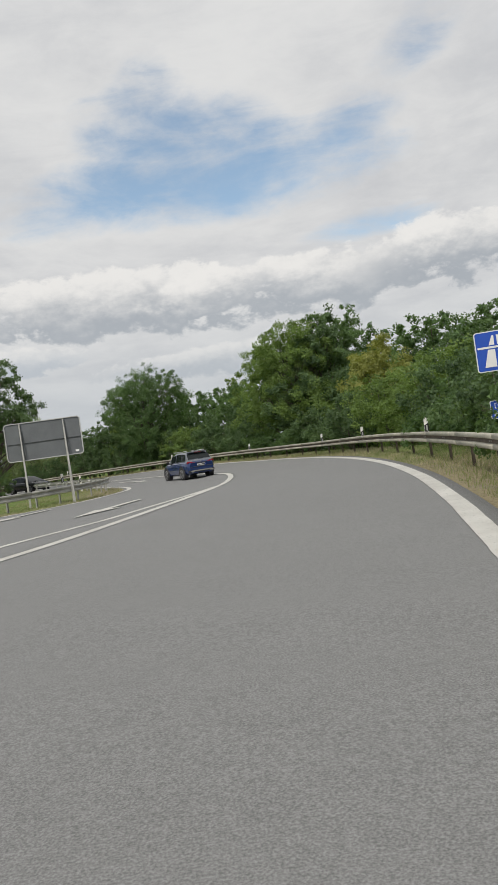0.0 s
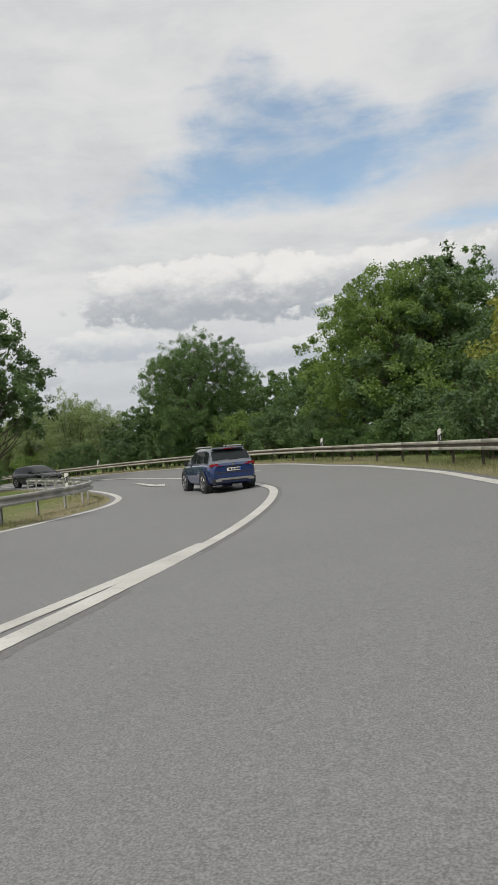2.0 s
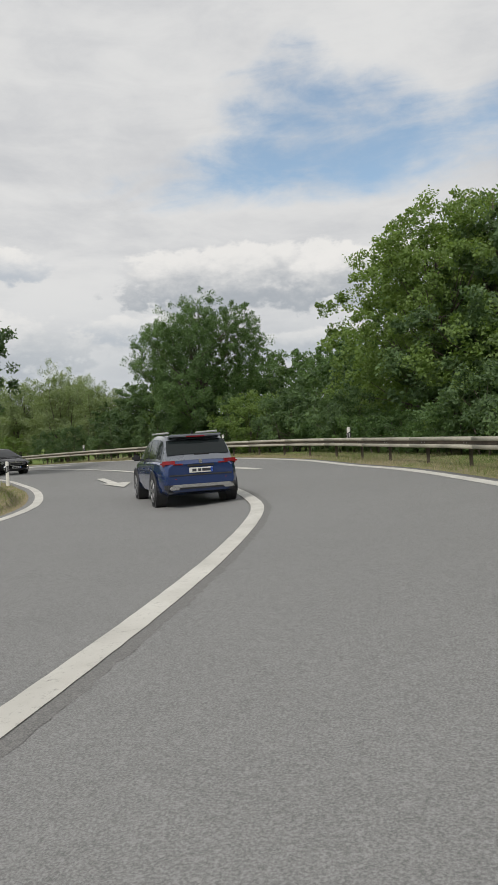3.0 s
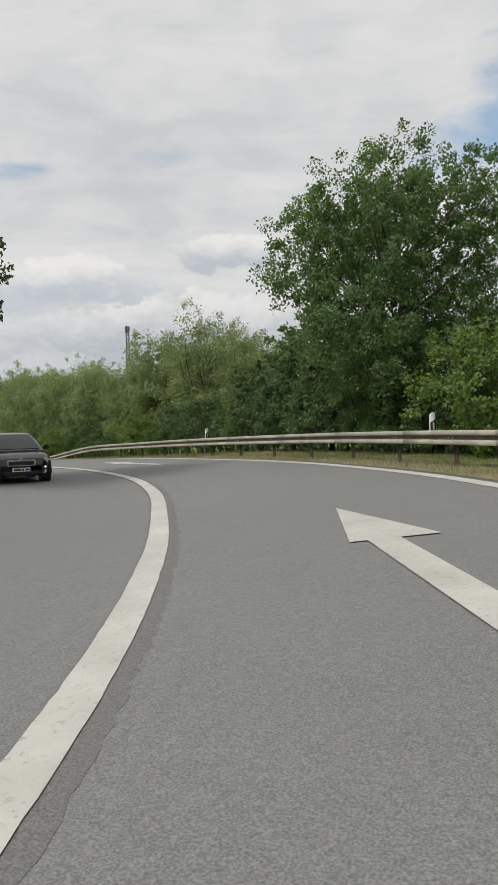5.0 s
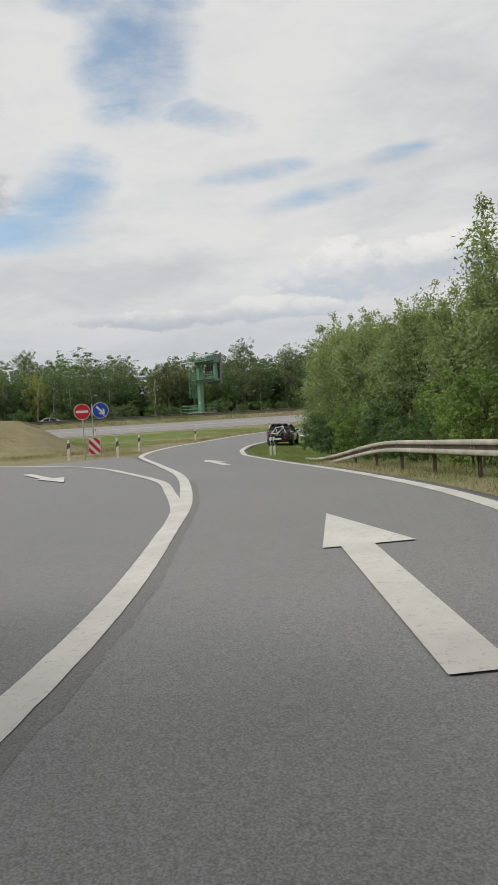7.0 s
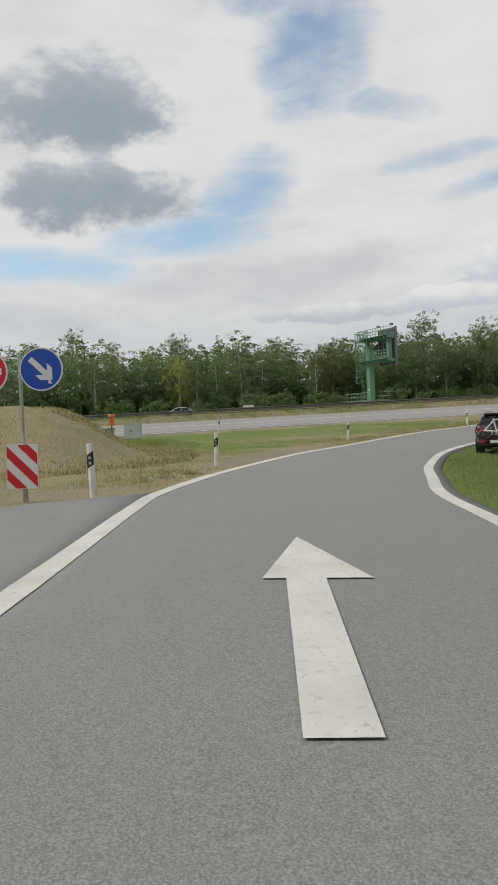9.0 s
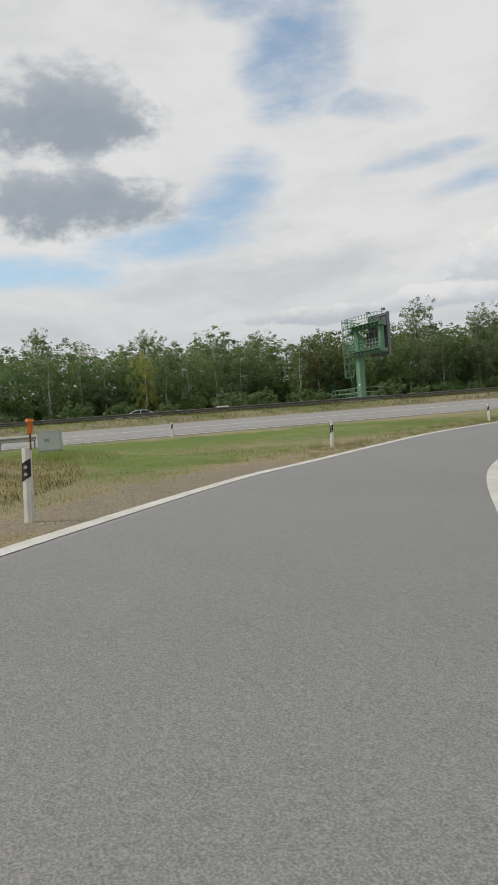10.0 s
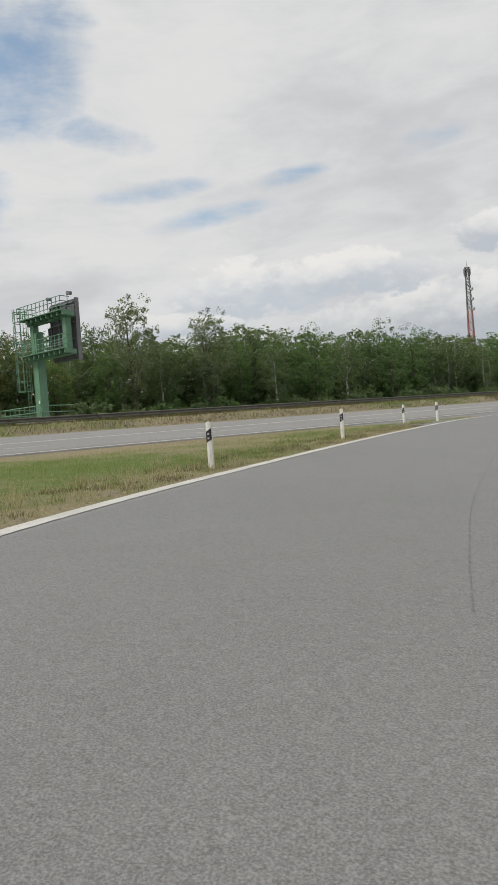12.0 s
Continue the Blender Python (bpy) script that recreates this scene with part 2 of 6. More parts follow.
def turf_build(n, l, p):
    slow = noise_of(n, l, 0.11, 6, 0.62)
    mid = noise_of(n, l, 0.9, 6, 0.65)
    blade = noise_of(n, l, 14, 5, 0.75)
    green = ramp_of(n, l, blade, [(0.25, (0.055, 0.08, 0.022)), (0.5, (0.125, 0.175, 0.05)), (0.75, (0.205, 0.26, 0.09))])
    straw = ramp_of(n, l, blade, [(0.25, (0.11, 0.092, 0.06)), (0.5, (0.265, 0.228, 0.148)), (0.75, (0.41, 0.362, 0.245))])
    # a vertex layer tells where the sward is dry, mown short or bare
    at = n.new("ShaderNodeVertexColor")
    at.layer_name = "sward"
    sep = n.new("ShaderNodeSeparateColor")
    l.new(at.outputs[0], sep.inputs[0])
    add = n.new("ShaderNodeMath")
    add.operation = "ADD"
    l.new(sep.outputs[0], add.inputs[0])
    blur = n.new("ShaderNodeMath")
    blur.operation = "MULTIPLY_ADD"
    l.new(mid, blur.inputs[0])
    blur.inputs[1].default_value, blur.inputs[2].default_value = 1.5, -0.75
    l.new(blur.outputs[0], add.inputs[1])
    dry = ramp_of(n, l, add.outputs[0], [(0.2, (0, 0, 0)), (0.8, (1, 1, 1))])
    col = mix_of(n, l, dry, green, straw)
    soil = ramp_of(n, l, blade, [(0.3, (0.15, 0.13, 0.10)), (0.7, (0.33, 0.295, 0.24))])
    bare = n.new("ShaderNodeMath")
    bare.operation = "ADD"
    l.new(sep.outputs[1], bare.inputs[0])
    l.new(blur.outputs[0], bare.inputs[1])
    col = mix_of(n, l, ramp_of(n, l, bare.outputs[0], [(0.45, (0, 0, 0)), (0.7, (1, 1, 1))]), col, soil)
    tint = ramp_of(n, l, slow, [(0.3, (0.85, 0.9, 0.85)), (0.7, (1.1, 1.05, 1.0))])
    l.new(mix_of(n, l, 1.0, col, tint, "MULTIPLY"), p.inputs["Base Color"])
    p.inputs["Roughness"].default_value = 0.95
    p.inputs["Specular IOR Level"].default_value = 0.1
    bump_of(n, l, p, blade, 0.8, 0.05)


TURF = material("turf", turf_build)


def leaf_material(name, dark, mid, pale, lift=(1.5, 1.22, 1.9)):
    dark, mid, pale = (tuple(a * b for a, b in zip(c, lift)) for c in (dark, mid, pale))

    def build(n, l, p):
        g = n.new("ShaderNodeNewGeometry")
        col = ramp_of(n, l, g.outputs["Random Per Island"], [(0.0, dark), (0.5, mid), (1.0, pale)])
        slow = noise_of(n, l, 0.45, 4, 0.6)
        col = mix_of(n, l, 0.55, col, ramp_of(n, l, slow, [(0.3, dark), (0.7, pale)]))
        l.new(col, p.inputs["Base Color"])
        p.inputs["Roughness"].default_value = 0.55
        p.inputs["Specular IOR Level"].default_value = 0.35
        tr = n.new("ShaderNodeBsdfTranslucent")
        l.new(mix_of(n, l, 1.0, col, (1.25, 1.25, 0.65), "MULTIPLY"), tr.inputs[0])
        mx = n.new("ShaderNodeMixShader")
        mx.inputs[0].default_value = 0.46
        l.new(p.outputs[0], mx.inputs[1])
        l.new(tr.outputs[0], mx.inputs[2])
        l.new(mx.outputs[0], n["Material Output"].inputs[0])
    return material(name, build)


LEAF_OAK = leaf_material("oak_leaves", (0.041, 0.080, 0.023), (0.080, 0.152, 0.038), (0.145, 0.239, 0.065), (1.26, 1.2, 1.75))
LEAF_DARK = leaf_material("dark_leaves", (0.031, 0.065, 0.024), (0.065, 0.128, 0.041), (0.119, 0.212, 0.068), (1.5, 1.28, 1.75))
LEAF_WILLOW = leaf_material("willow_leaves", (0.13, 0.18, 0.082), (0.22, 0.285, 0.135), (0.33, 0.40, 0.215), (1, 1, 1))
LEAF_LIME = leaf_material("bright_leaves", (0.057, 0.115, 0.021), (0.109, 0.207, 0.037), (0.172, 0.299, 0.057))
LEAF_YELLOW = leaf_material("yellowing_leaves", (0.165, 0.19, 0.048), (0.285, 0.31, 0.088), (0.40, 0.415, 0.14), (1, 1, 1))
# leaves of the far wood, with distance haze mixed into their paler, greyer green
LEAF_FAR_HAZE = leaf_material("hazed_wood_leaves", (0.060, 0.102, 0.037), (0.119, 0.187, 0.061), (0.204, 0.281, 0.102), (1.02, 0.96, 1.45))
LEAF_GREY = leaf_material("silvery_leaves", (0.095, 0.128, 0.078), (0.165, 0.205, 0.13), (0.255, 0.295, 0.20), (1, 1, 1))
LEAF_RUST = leaf_material("rusty_leaves", (0.085, 0.09, 0.035), (0.155, 0.145, 0.055), (0.235, 0.215, 0.085), (1, 1, 1))
GRASS_GREEN = leaf_material("grass_blades", (0.115, 0.15, 0.05), (0.19, 0.235, 0.085), (0.27, 0.31, 0.135), (1, 1, 1))
GRASS_DRY = leaf_material("dry_blades", (0.24, 0.212, 0.148), (0.37, 0.335, 0.238), (0.50, 0.465, 0.345), (1, 1, 1))
GRASS_BROWN = leaf_material("withered_blades", (0.065, 0.050, 0.032), (0.125, 0.10, 0.066), (0.21, 0.175, 0.12), (1, 1, 1))
BARK = plain("bark", (0.11, 0.09, 0.07), 0.9, wear=0.3, scale=4, grain=0.6)
BARK_BIRCH = plain("birch_bark", (0.42, 0.41, 0.38), 0.8, wear=0.3, scale=5, grain=0.4)
ZINC = plain("galvanised_steel", (0.46, 0.455, 0.43), 0.5, 0.35, 0.22, 2.0, 0.1)
ZINC_OLD = plain("weathered_rail", (0.41, 0.39, 0.325), 0.72, 0.05, 0.24, 1.5, 0.15)
# post rust; the same dark brown stands for shade in the beam slot
RUST_POST_GAP_SHADE = plain("rusty_post_and_gap_shade", (0.135, 0.108, 0.082), 0.8, 0.1, 0.3, 4, 0.3)
MEDIAN_STEEL = plain("dull_barrier_steel", (0.17, 0.16, 0.14), 0.6, 0.3, 0.2, 1.5, 0.15)
ALU_BACK = plain("aluminium_back", (0.135, 0.145, 0.155), 0.55, 0.25, 0.12, 1.2)
ALU_EDGE = plain("aluminium_profile", (0.50, 0.50, 0.49), 0.45, 0.4, 0.1, 3)
WHITE_PLASTIC = plain("white_plastic", (0.72, 0.71, 0.67), 0.5, 0, 0.1, 6)
BLACK_PLASTIC = plain("black_plastic", (0.018, 0.018, 0.02), 0.55, 0, 0.15, 6)
REFLECTOR = plain("reflector", (0.55, 0.56, 0.56), 0.2, 0.3, 0.05, 20)
SIGN_BLUE = plain("sign_blue", (0.014, 0.075, 0.44), 0.4, 0, 0.06, 2)
SIGN_RED = plain("sign_red", (0.62, 0.018, 0.028), 0.4, 0, 0.06, 2)
SIGN_WHITE = plain("sign_white", (0.74, 0.74, 0.73), 0.4, 0, 0.04, 3)
MAST_GREEN = plain("mast_green", (0.13, 0.26, 0.165), 0.5, 0, 0.14, 0.8, 0.1)
PANEL_GREY = plain("panel_grey", (0.10, 0.105, 0.11), 0.6, 0, 0.1, 1)
CONCRETE = plain("concrete", (0.36, 0.34, 0.30), 0.9, 0, 0.18, 1.5, 0.3)
CABINET_GREY = plain("cabinet_grey", (0.50, 0.52, 0.52), 0.5, 0, 0.06, 2)
ORANGE = plain("orange_plastic", (0.72, 0.17, 0.02), 0.45, 0, 0.08, 5)
BROWN_POST = plain("brown_post", (0.22, 0.09, 0.04), 0.7, 0, 0.2, 5)
TOWER_RED = plain("tower_red", (0.42, 0.09, 0.06), 0.6, 0, 0.1, 1)
TOWER_GREY = plain("tower_grey", (0.19, 0.19, 0.20), 0.6, 0.2, 0.1, 1)
CAR_BLUE = plain("blue_paint", (0.010, 0.032, 0.125), 0.25, 0.25, 0.05, 1, 0, 1.0)
CAR_BLACK = plain("black_paint", (0.010, 0.010, 0.012), 0.25, 0.0, 0.05, 1, 0, 0.35)
CAR_BROWN = plain("dark_paint", (0.022, 0.019, 0.019), 0.25, 0.3, 0.05, 1, 0, 1.0)
CAR_SILVER = plain("silver_paint", (0.40, 0.41, 0.41), 0.3, 0.5, 0.05, 1, 0, 1.0)
# blue car paint lightened to grey-blue: the sky's reflection put into the colour
CAR_SKY_SHEEN = plain("sky_sheen_on_blue_paint", (0.17, 0.185, 0.215), 0.28, 0.4, 0.05, 1, 0, 1.0)
CLADDING = plain("grey_cladding", (0.035, 0.036, 0.04), 0.6, 0, 0.1, 4)
CHROME = plain("chrome", (0.6, 0.6, 0.6), 0.2, 0.9, 0.04, 4)
TYRE = plain("tyre_rubber", (0.016, 0.016, 0.017), 0.8, 0, 0.15, 8, 0.2)
RIM = plain("alloy_rim", (0.32, 0.32, 0.33), 0.35, 0.8, 0.06, 6)
LAMP_RED = plain("red_lamp_glass", (0.26, 0.010, 0.018), 0.15, 0, 0.1, 9, 0, 1.0)
LAMP_CLEAR = plain("clear_lamp_glass", (0.55, 0.56, 0.58), 0.12, 0.4, 0.1, 9, 0, 1.0)
PLATE = plain("plate_white", (0.66, 0.66, 0.64), 0.4, 0, 0.03, 9)
INK = plain("plate_ink", (0.03, 0.03, 0.035), 0.5, 0, 0.05, 9)


def glass_build(n, l, p):
    p.inputs["Base Color"].default_value = (0.012, 0.016, 0.017, 1)
    p.inputs["Roughness"].default_value = 0.06
    p.inputs["Coat Weight"].default_value = 0.0
    p.inputs["Specular IOR Level"].default_value = 0.35
    slow = noise_of(n, l, 3, 3, 0.5)
    bump_of(n, l, p, slow, 0.03, 0.01)


CAR_GLASS = material("tinted_glass", glass_build)


def glow_build(n, l, p):
    p.inputs["Base Color"].default_value = (0.9, 0.9, 0.95, 1)
    p.inputs["Emission Color"].default_value = (0.95, 0.97, 1.0, 1)
    p.inputs["Emission Strength"].default_value = 2.0


DAY_LAMP = material("day_running_lamp", glow_build)


# ---------------------------------------------------------------- mesh helpers
def mesh_object(name, bm, mat, smooth=False):
    me = bpy.data.meshes.new(name)
    bm.normal_update()
    bm.to_mesh(me)
    bm.free()
    if mat:
        me.materials.append(mat)
    if smooth:
        me.shade_smooth()
    return new(name, me)


def part(name, bm, mat, parent, label="", smooth=False):
    ob = mesh_object(name, bm, mat, smooth)
    ob.parent = parent
    if label:
        tagged(ob, label)
    return ob


def thing(name, label, category, group="", at=None, kind=""):
    ob = tagged(new(name), label, category, group, kind)
    if at is not None:
        ob.matrix_basis = at
    return ob


def quick_mesh(name, verts, faces, mat, smooth=False):
    me = bpy.data.meshes.new(name)
    v = np.asarray(verts, np.float32)
    f = np.asarray(faces, np.int32)
    me.vertices.add(len(v))
    me.vertices.foreach_set("co", v.ravel())
    me.loops.add(f.size)
    me.loops.foreach_set("vertex_index", f.ravel())
    me.polygons.add(len(f))
    me.polygons.foreach_set("loop_start", np.arange(0, f.size, f.shape[1], dtype=np.int32))
    me.update(calc_edges=True)
    if smooth:
        me.shade_smooth()
    me.materials.append(mat)
    return me


def box(bm, size, at, turn=(0, 0, 0), bevel=0.0):
    """A box of a size about a place, turned by degrees, its edges rounded."""
    made = bmesh.ops.create_cube(bm, size=1.0, matrix=pose(*at, *turn) @ Matrix.Diagonal((*size, 1)))
    if bevel:
        edges = list({e for v in made["verts"] for e in v.link_edges})
        bmesh.ops.bevel(bm, geom=edges, offset=bevel, segments=2, affect="EDGES")
    return bm


def rod(bm, a, b, r, r2=None, sides=8):
    a, b = Vector(a), Vector(b)
    d = b - a
    m = Matrix.Translation((a + b) / 2) @ d.to_track_quat("Z", "Y").to_matrix().to_4x4()
    bmesh.ops.create_cone(bm, cap_ends=True, segments=sides, radius1=r, radius2=r if r2 is None else r2, depth=d.length, matrix=m)
    return bm


def fresh():
    return bmesh.new()


# ---------------------------------------------------------------- the lie of the land
# stations along our lane: x, y, height, rise per metre to the right
LANE = [(-3, -40, 0.0, 0), (-1.2, -15, 0.03, 0), (0, 0, 0.05, 0), (0.65, 12.4, 0.12, 0.01), (0.72, 23.7, 0.10, 0.04), (0.48, 32.3, 0.05, 0.06),
        (-0.78, 41.3, 0.01, 0.06), (-2.98, 49.1, 0.04, 0.06), (-8.17, 59.4, 0.10, 0.06), (-15.87, 68.2, 0.10, 0.055), (-22.57, 73.0, 0.03, 0.04),
        (-30.74, 77.7, -0.09, 0.01), (-39.31, 82.1, -0.22, -0.025), (-47.17, 86.2, -0.31, -0.04), (-58.15, 93.3, -0.38, -0.05),
        (-67.82, 102.3, -0.32, -0.05), (-74.5, 112, -0.1, -0.05), (-79.5, 122, 0.25, -0.04), (-83.5, 134, 0.7, -0.02), (-85.5, 150, 1.1, 0)]


def curve(points, n=10):
    """A smooth line through a few points of the plan."""
    p = np.array(points, float)
    p = np.vstack([2 * p[0] - p[1], p, 2 * p[-1] - p[-2]])
    out = []
    for i in range(1, len(p) - 2):
        a, b, c, d = p[i - 1:i + 3]
        for t in np.arange(n) / n:
            out.append(0.5 * (2 * b + (c - a) * t + (2 * a - 5 * b + 4 * c - d) * t * t + (3 * b - a - 3 * c + d) * t ** 3))
    out.append(p[-2])
    return np.array(out)


def even(line, step):
    """The line again, with points at even steps."""
    line = np.asarray(line, float)
    s = np.r_[0, np.cumsum(np.linalg.norm(np.diff(line[:, :2], axis=0), axis=1))]
    n = max(2, int(round(s[-1] / step)) + 1)
    return np.stack([np.interp(np.linspace(0, s[-1], n), s, line[:, k]) for k in range(line.shape[1])], 1)


def sideways(line, d):
    """The line moved by d metres to its right."""
    t = np.gradient(line[:, :2], axis=0)
    t /= np.linalg.norm(t, axis=1, keepdims=True)
    out = line.copy()
    out[:, 0] += t[:, 1] * d
    out[:, 1] -= t[:, 0] * d
    return out


STATIONS = curve(LANE, 6)


def smooth01(v):
    v = np.clip(v, 0, 1)
    return v * v * (3 - 2 * v)


def lane_frame(x, y):
    """Offset to the right of our lane, its height and its crossfall, for arrays of places."""
    best = np.full(x.shape, 1e18)
    z, k, d = np.zeros(x.shape), np.zeros(x.shape), np.zeros(x.shape)
    for a, b in zip(STATIONS[:-1], STATIONS[1:]):
        ab = b[:2] - a[:2]
        t = np.clip(((x - a[0]) * ab[0] + (y - a[1]) * ab[1]) / (ab @ ab), 0, 1)
        dx, dy = x - a[0] - t * ab[0], y - a[1] - t * ab[1]
        q = dx * dx + dy * dy
        m = q < best
        best = np.where(m, q, best)
        z = np.where(m, a[2] * (1 - t) + b[2] * t, z)
        k = np.where(m, a[3] * (1 - t) + b[3] * t, k)
        d = np.where(m, np.sign(dx * ab[1] - dy * ab[0]) * np.sqrt(q), d)
    return d, z, k


MOTORWAY_X = -94.3


def motorway(x, y):
    slope = 0.57 + 0.011 * (np.clip(y, -60, 330) - 97) + 0.064 * np.clip(-93.5 - x, -2, 14.3)
    bank = 0.72 * smooth01((-107.9 - x) / 2.4) * smooth01((x + 115.6) / 2.6)
    return slope + bank + 0.32 * smooth01((-114.6 - x) / 2.0) + 1.0 * smooth01((-129 - x) / 9.0)


def land(x, y):
    """Height of the paved and grassed ground, without its small bumps."""
    x, y = np.broadcast_arrays(np.asarray(x, float), np.asarray(y, float))
    d, z, k = lane_frame(x, y)
    near = z + k * np.clip(d, np.where(k > 0, -2.2, -5.5), 4.5)
    left = np.maximum(0, -d - 6.0)
    f = left / (left + np.maximum(0, x + 92.5) + 1e-6)
    f = np.where(d < 0, np.where(x < -92.5, 1.0, smooth01(f)), 0.0)
    f = np.maximum(f, smooth01((-x - 86) / 6.5) * np.where(y > 60, 1, 0))
    z = near * (1 - f) + motorway(x, y) * f
    z = z + (3.6 * smooth01((-144 - x) / 45) + 3.5 * smooth01((-176 - x) / 36)) * np.where(y > -60, 1, 0)
    crest = np.hypot((x + 72) / 12.0, (y - 80.3) / 6.4)
    return z + 2.15 * smooth01((1.08 - crest) / 0.72)


def land_at(x, y):
    return float(land(np.array([x]), np.array([y]))[0])


RIGHT = curve([(-3.2, -40), (-0.6, -12), (1.2, 1), (2.3, 7.4), (2.9, 10.9), (3.6, 16.0), (4.05, 22), (4.1, 28.3), (3.8, 33.4), (3.3, 38.8), (1.9, 45.6),
               (0.1, 50.4), (-2.0, 55.7), (-5.6, 61.7), (-9.9, 66.6), (-14.0, 70.2), (-20.1, 74.5), (-25.4, 77.9), (-33.7, 82.1), (-43.4, 86.3),
               (-47.7, 88.1), (-51, 90), (-55.2, 92.6), (-61.4, 97.3), (-66.7, 102.8), (-71.5, 109.5), (-76, 118), (-79.5, 127), (-82.3, 140), (-84, 160)])
CENTRE = curve([(-9.5, -6), (-6.2, 5.5), (-4.2, 11.0), (-3.4, 14), (-2.55, 19), (-2.05, 22.5), (-1.55, 26.5), (-1.22, 30.5), (-1.12, 35.3), (-1.38, 40), (-2.05, 43.2), (-3.25, 46.8), (-5.25, 51.4),
                (-7.25, 54.95), (-9.35, 58.1), (-12.2, 61.95), (-15.7, 65.75), (-20.2, 69.5), (-24.6, 72.35), (-28.4, 74.6), (-34.7, 77.7), (-41, 80.05), (-47.4, 82.25), (-50.2, 83.4),
                (-55.2, 86.3), (-61.6, 90.8), (-65.6, 94.4), (-70.95, 99.6), (-75.9, 105.45), (-80.75, 114.1), (-85.2, 124.1), (-89.2, 135.5), (-92.4, 147), (-94.0, 160)])
SECOND = curve([(-10.5, -4), (-7.1, 7.5), (-4.75, 14.2), (-3.65, 17.2), (-2.97, 20.3), (-2.42, 22.8), (-1.9, 25.6), (-1.5, 28.4)])
INNER = curve([(-24.6, 72.35), (-26.6, 73.5), (-28.4, 74.35), (-30.0, 75.05), (-33.5, 76.47), (-38.0, 77.42), (-41.5, 77.78), (-45.5, 77.0), (-49.5, 75.5), (-53, 73.2), (-57, 68.5), (-62, 61)])
ISLAND = curve([(-19, 14), (-12.5, 23.5), (-9.4, 28.6), (-7.8, 32.5), (-7.1, 37), (-7.0, 40.3), (-7.55, 43.4), (-8.5, 46), (-10.2, 49.4), (-12.2, 52.6), (-16, 58),
                (-20.5, 62.6), (-26, 66.6), (-31.5, 69.3), (-37, 71.1), (-41.5, 71.3), (-46, 69.4), (-51, 64.8), (-56, 58)])


def paved(x, y):
    """How far a place lies inside the paving (positive) or outside it, from the plan's edges."""
    x, y = np.asarray(x, float), np.asarray(y, float)
    out = np.full(x.shape, -1e3)
    for left, right, l_out, r_out in ((CENTRE, RIGHT, 0.35, 0.4), (ISLAND, np.vstack([CENTRE[:180], INNER]), 0.35, 0.4),
                                      (INNER[INNER[:, 0] > -47.5], CENTRE[(CENTRE[:, 0] < -25.2) & (CENTRE[:, 0] > -50.5)], 0.4, 0.4)):
        a = sideways(even(left, 1.0), -l_out)
        b = sideways(even(right, 1.0), r_out)
        ring = np.vstack([a[:, :2], b[::-1, :2]])
        inside = np.zeros(x.shape, bool)
        dist = np.full(x.shape, 1e9)
        for p, q in zip(ring, np.roll(ring, -1, axis=0)):
            cross = ((p[1] > y) != (q[1] > y)) & (x < (q[0] - p[0]) * (y - p[1]) / (q[1] - p[1] + 1e-12) + p[0])
            inside ^= cross
            e = q - p
            t = np.clip(((x - p[0]) * e[0] + (y - p[1]) * e[1]) / (e @ e + 1e-9), 0, 1)
            dist = np.minimum(dist, np.hypot(x - p[0] - t * e[0], y - p[1] - t * e[1]))
        out = np.maximum(out, np.where(inside, dist, -dist))
    strips = np.minimum(x + 108.0, MOTORWAY_X + 0.7 - x)
    strips = np.maximum(strips, np.minimum(x + 127.5, -116.0 - x))
    return np.maximum(out, strips)


def ground_noise(x, y):
    out = np.zeros(x.shape)
    for i, (wave, high) in enumerate(((7.3, 0.05), (2.9, 0.035), (1.3, 0.02))):
        out += high * np.sin(x / wave * 2.1 + i * 1.7 + np.sin(y / wave * 1.3)) * np.sin(y / wave * 1.9 + 0.6 * i + np.cos(x / wave))
    return out


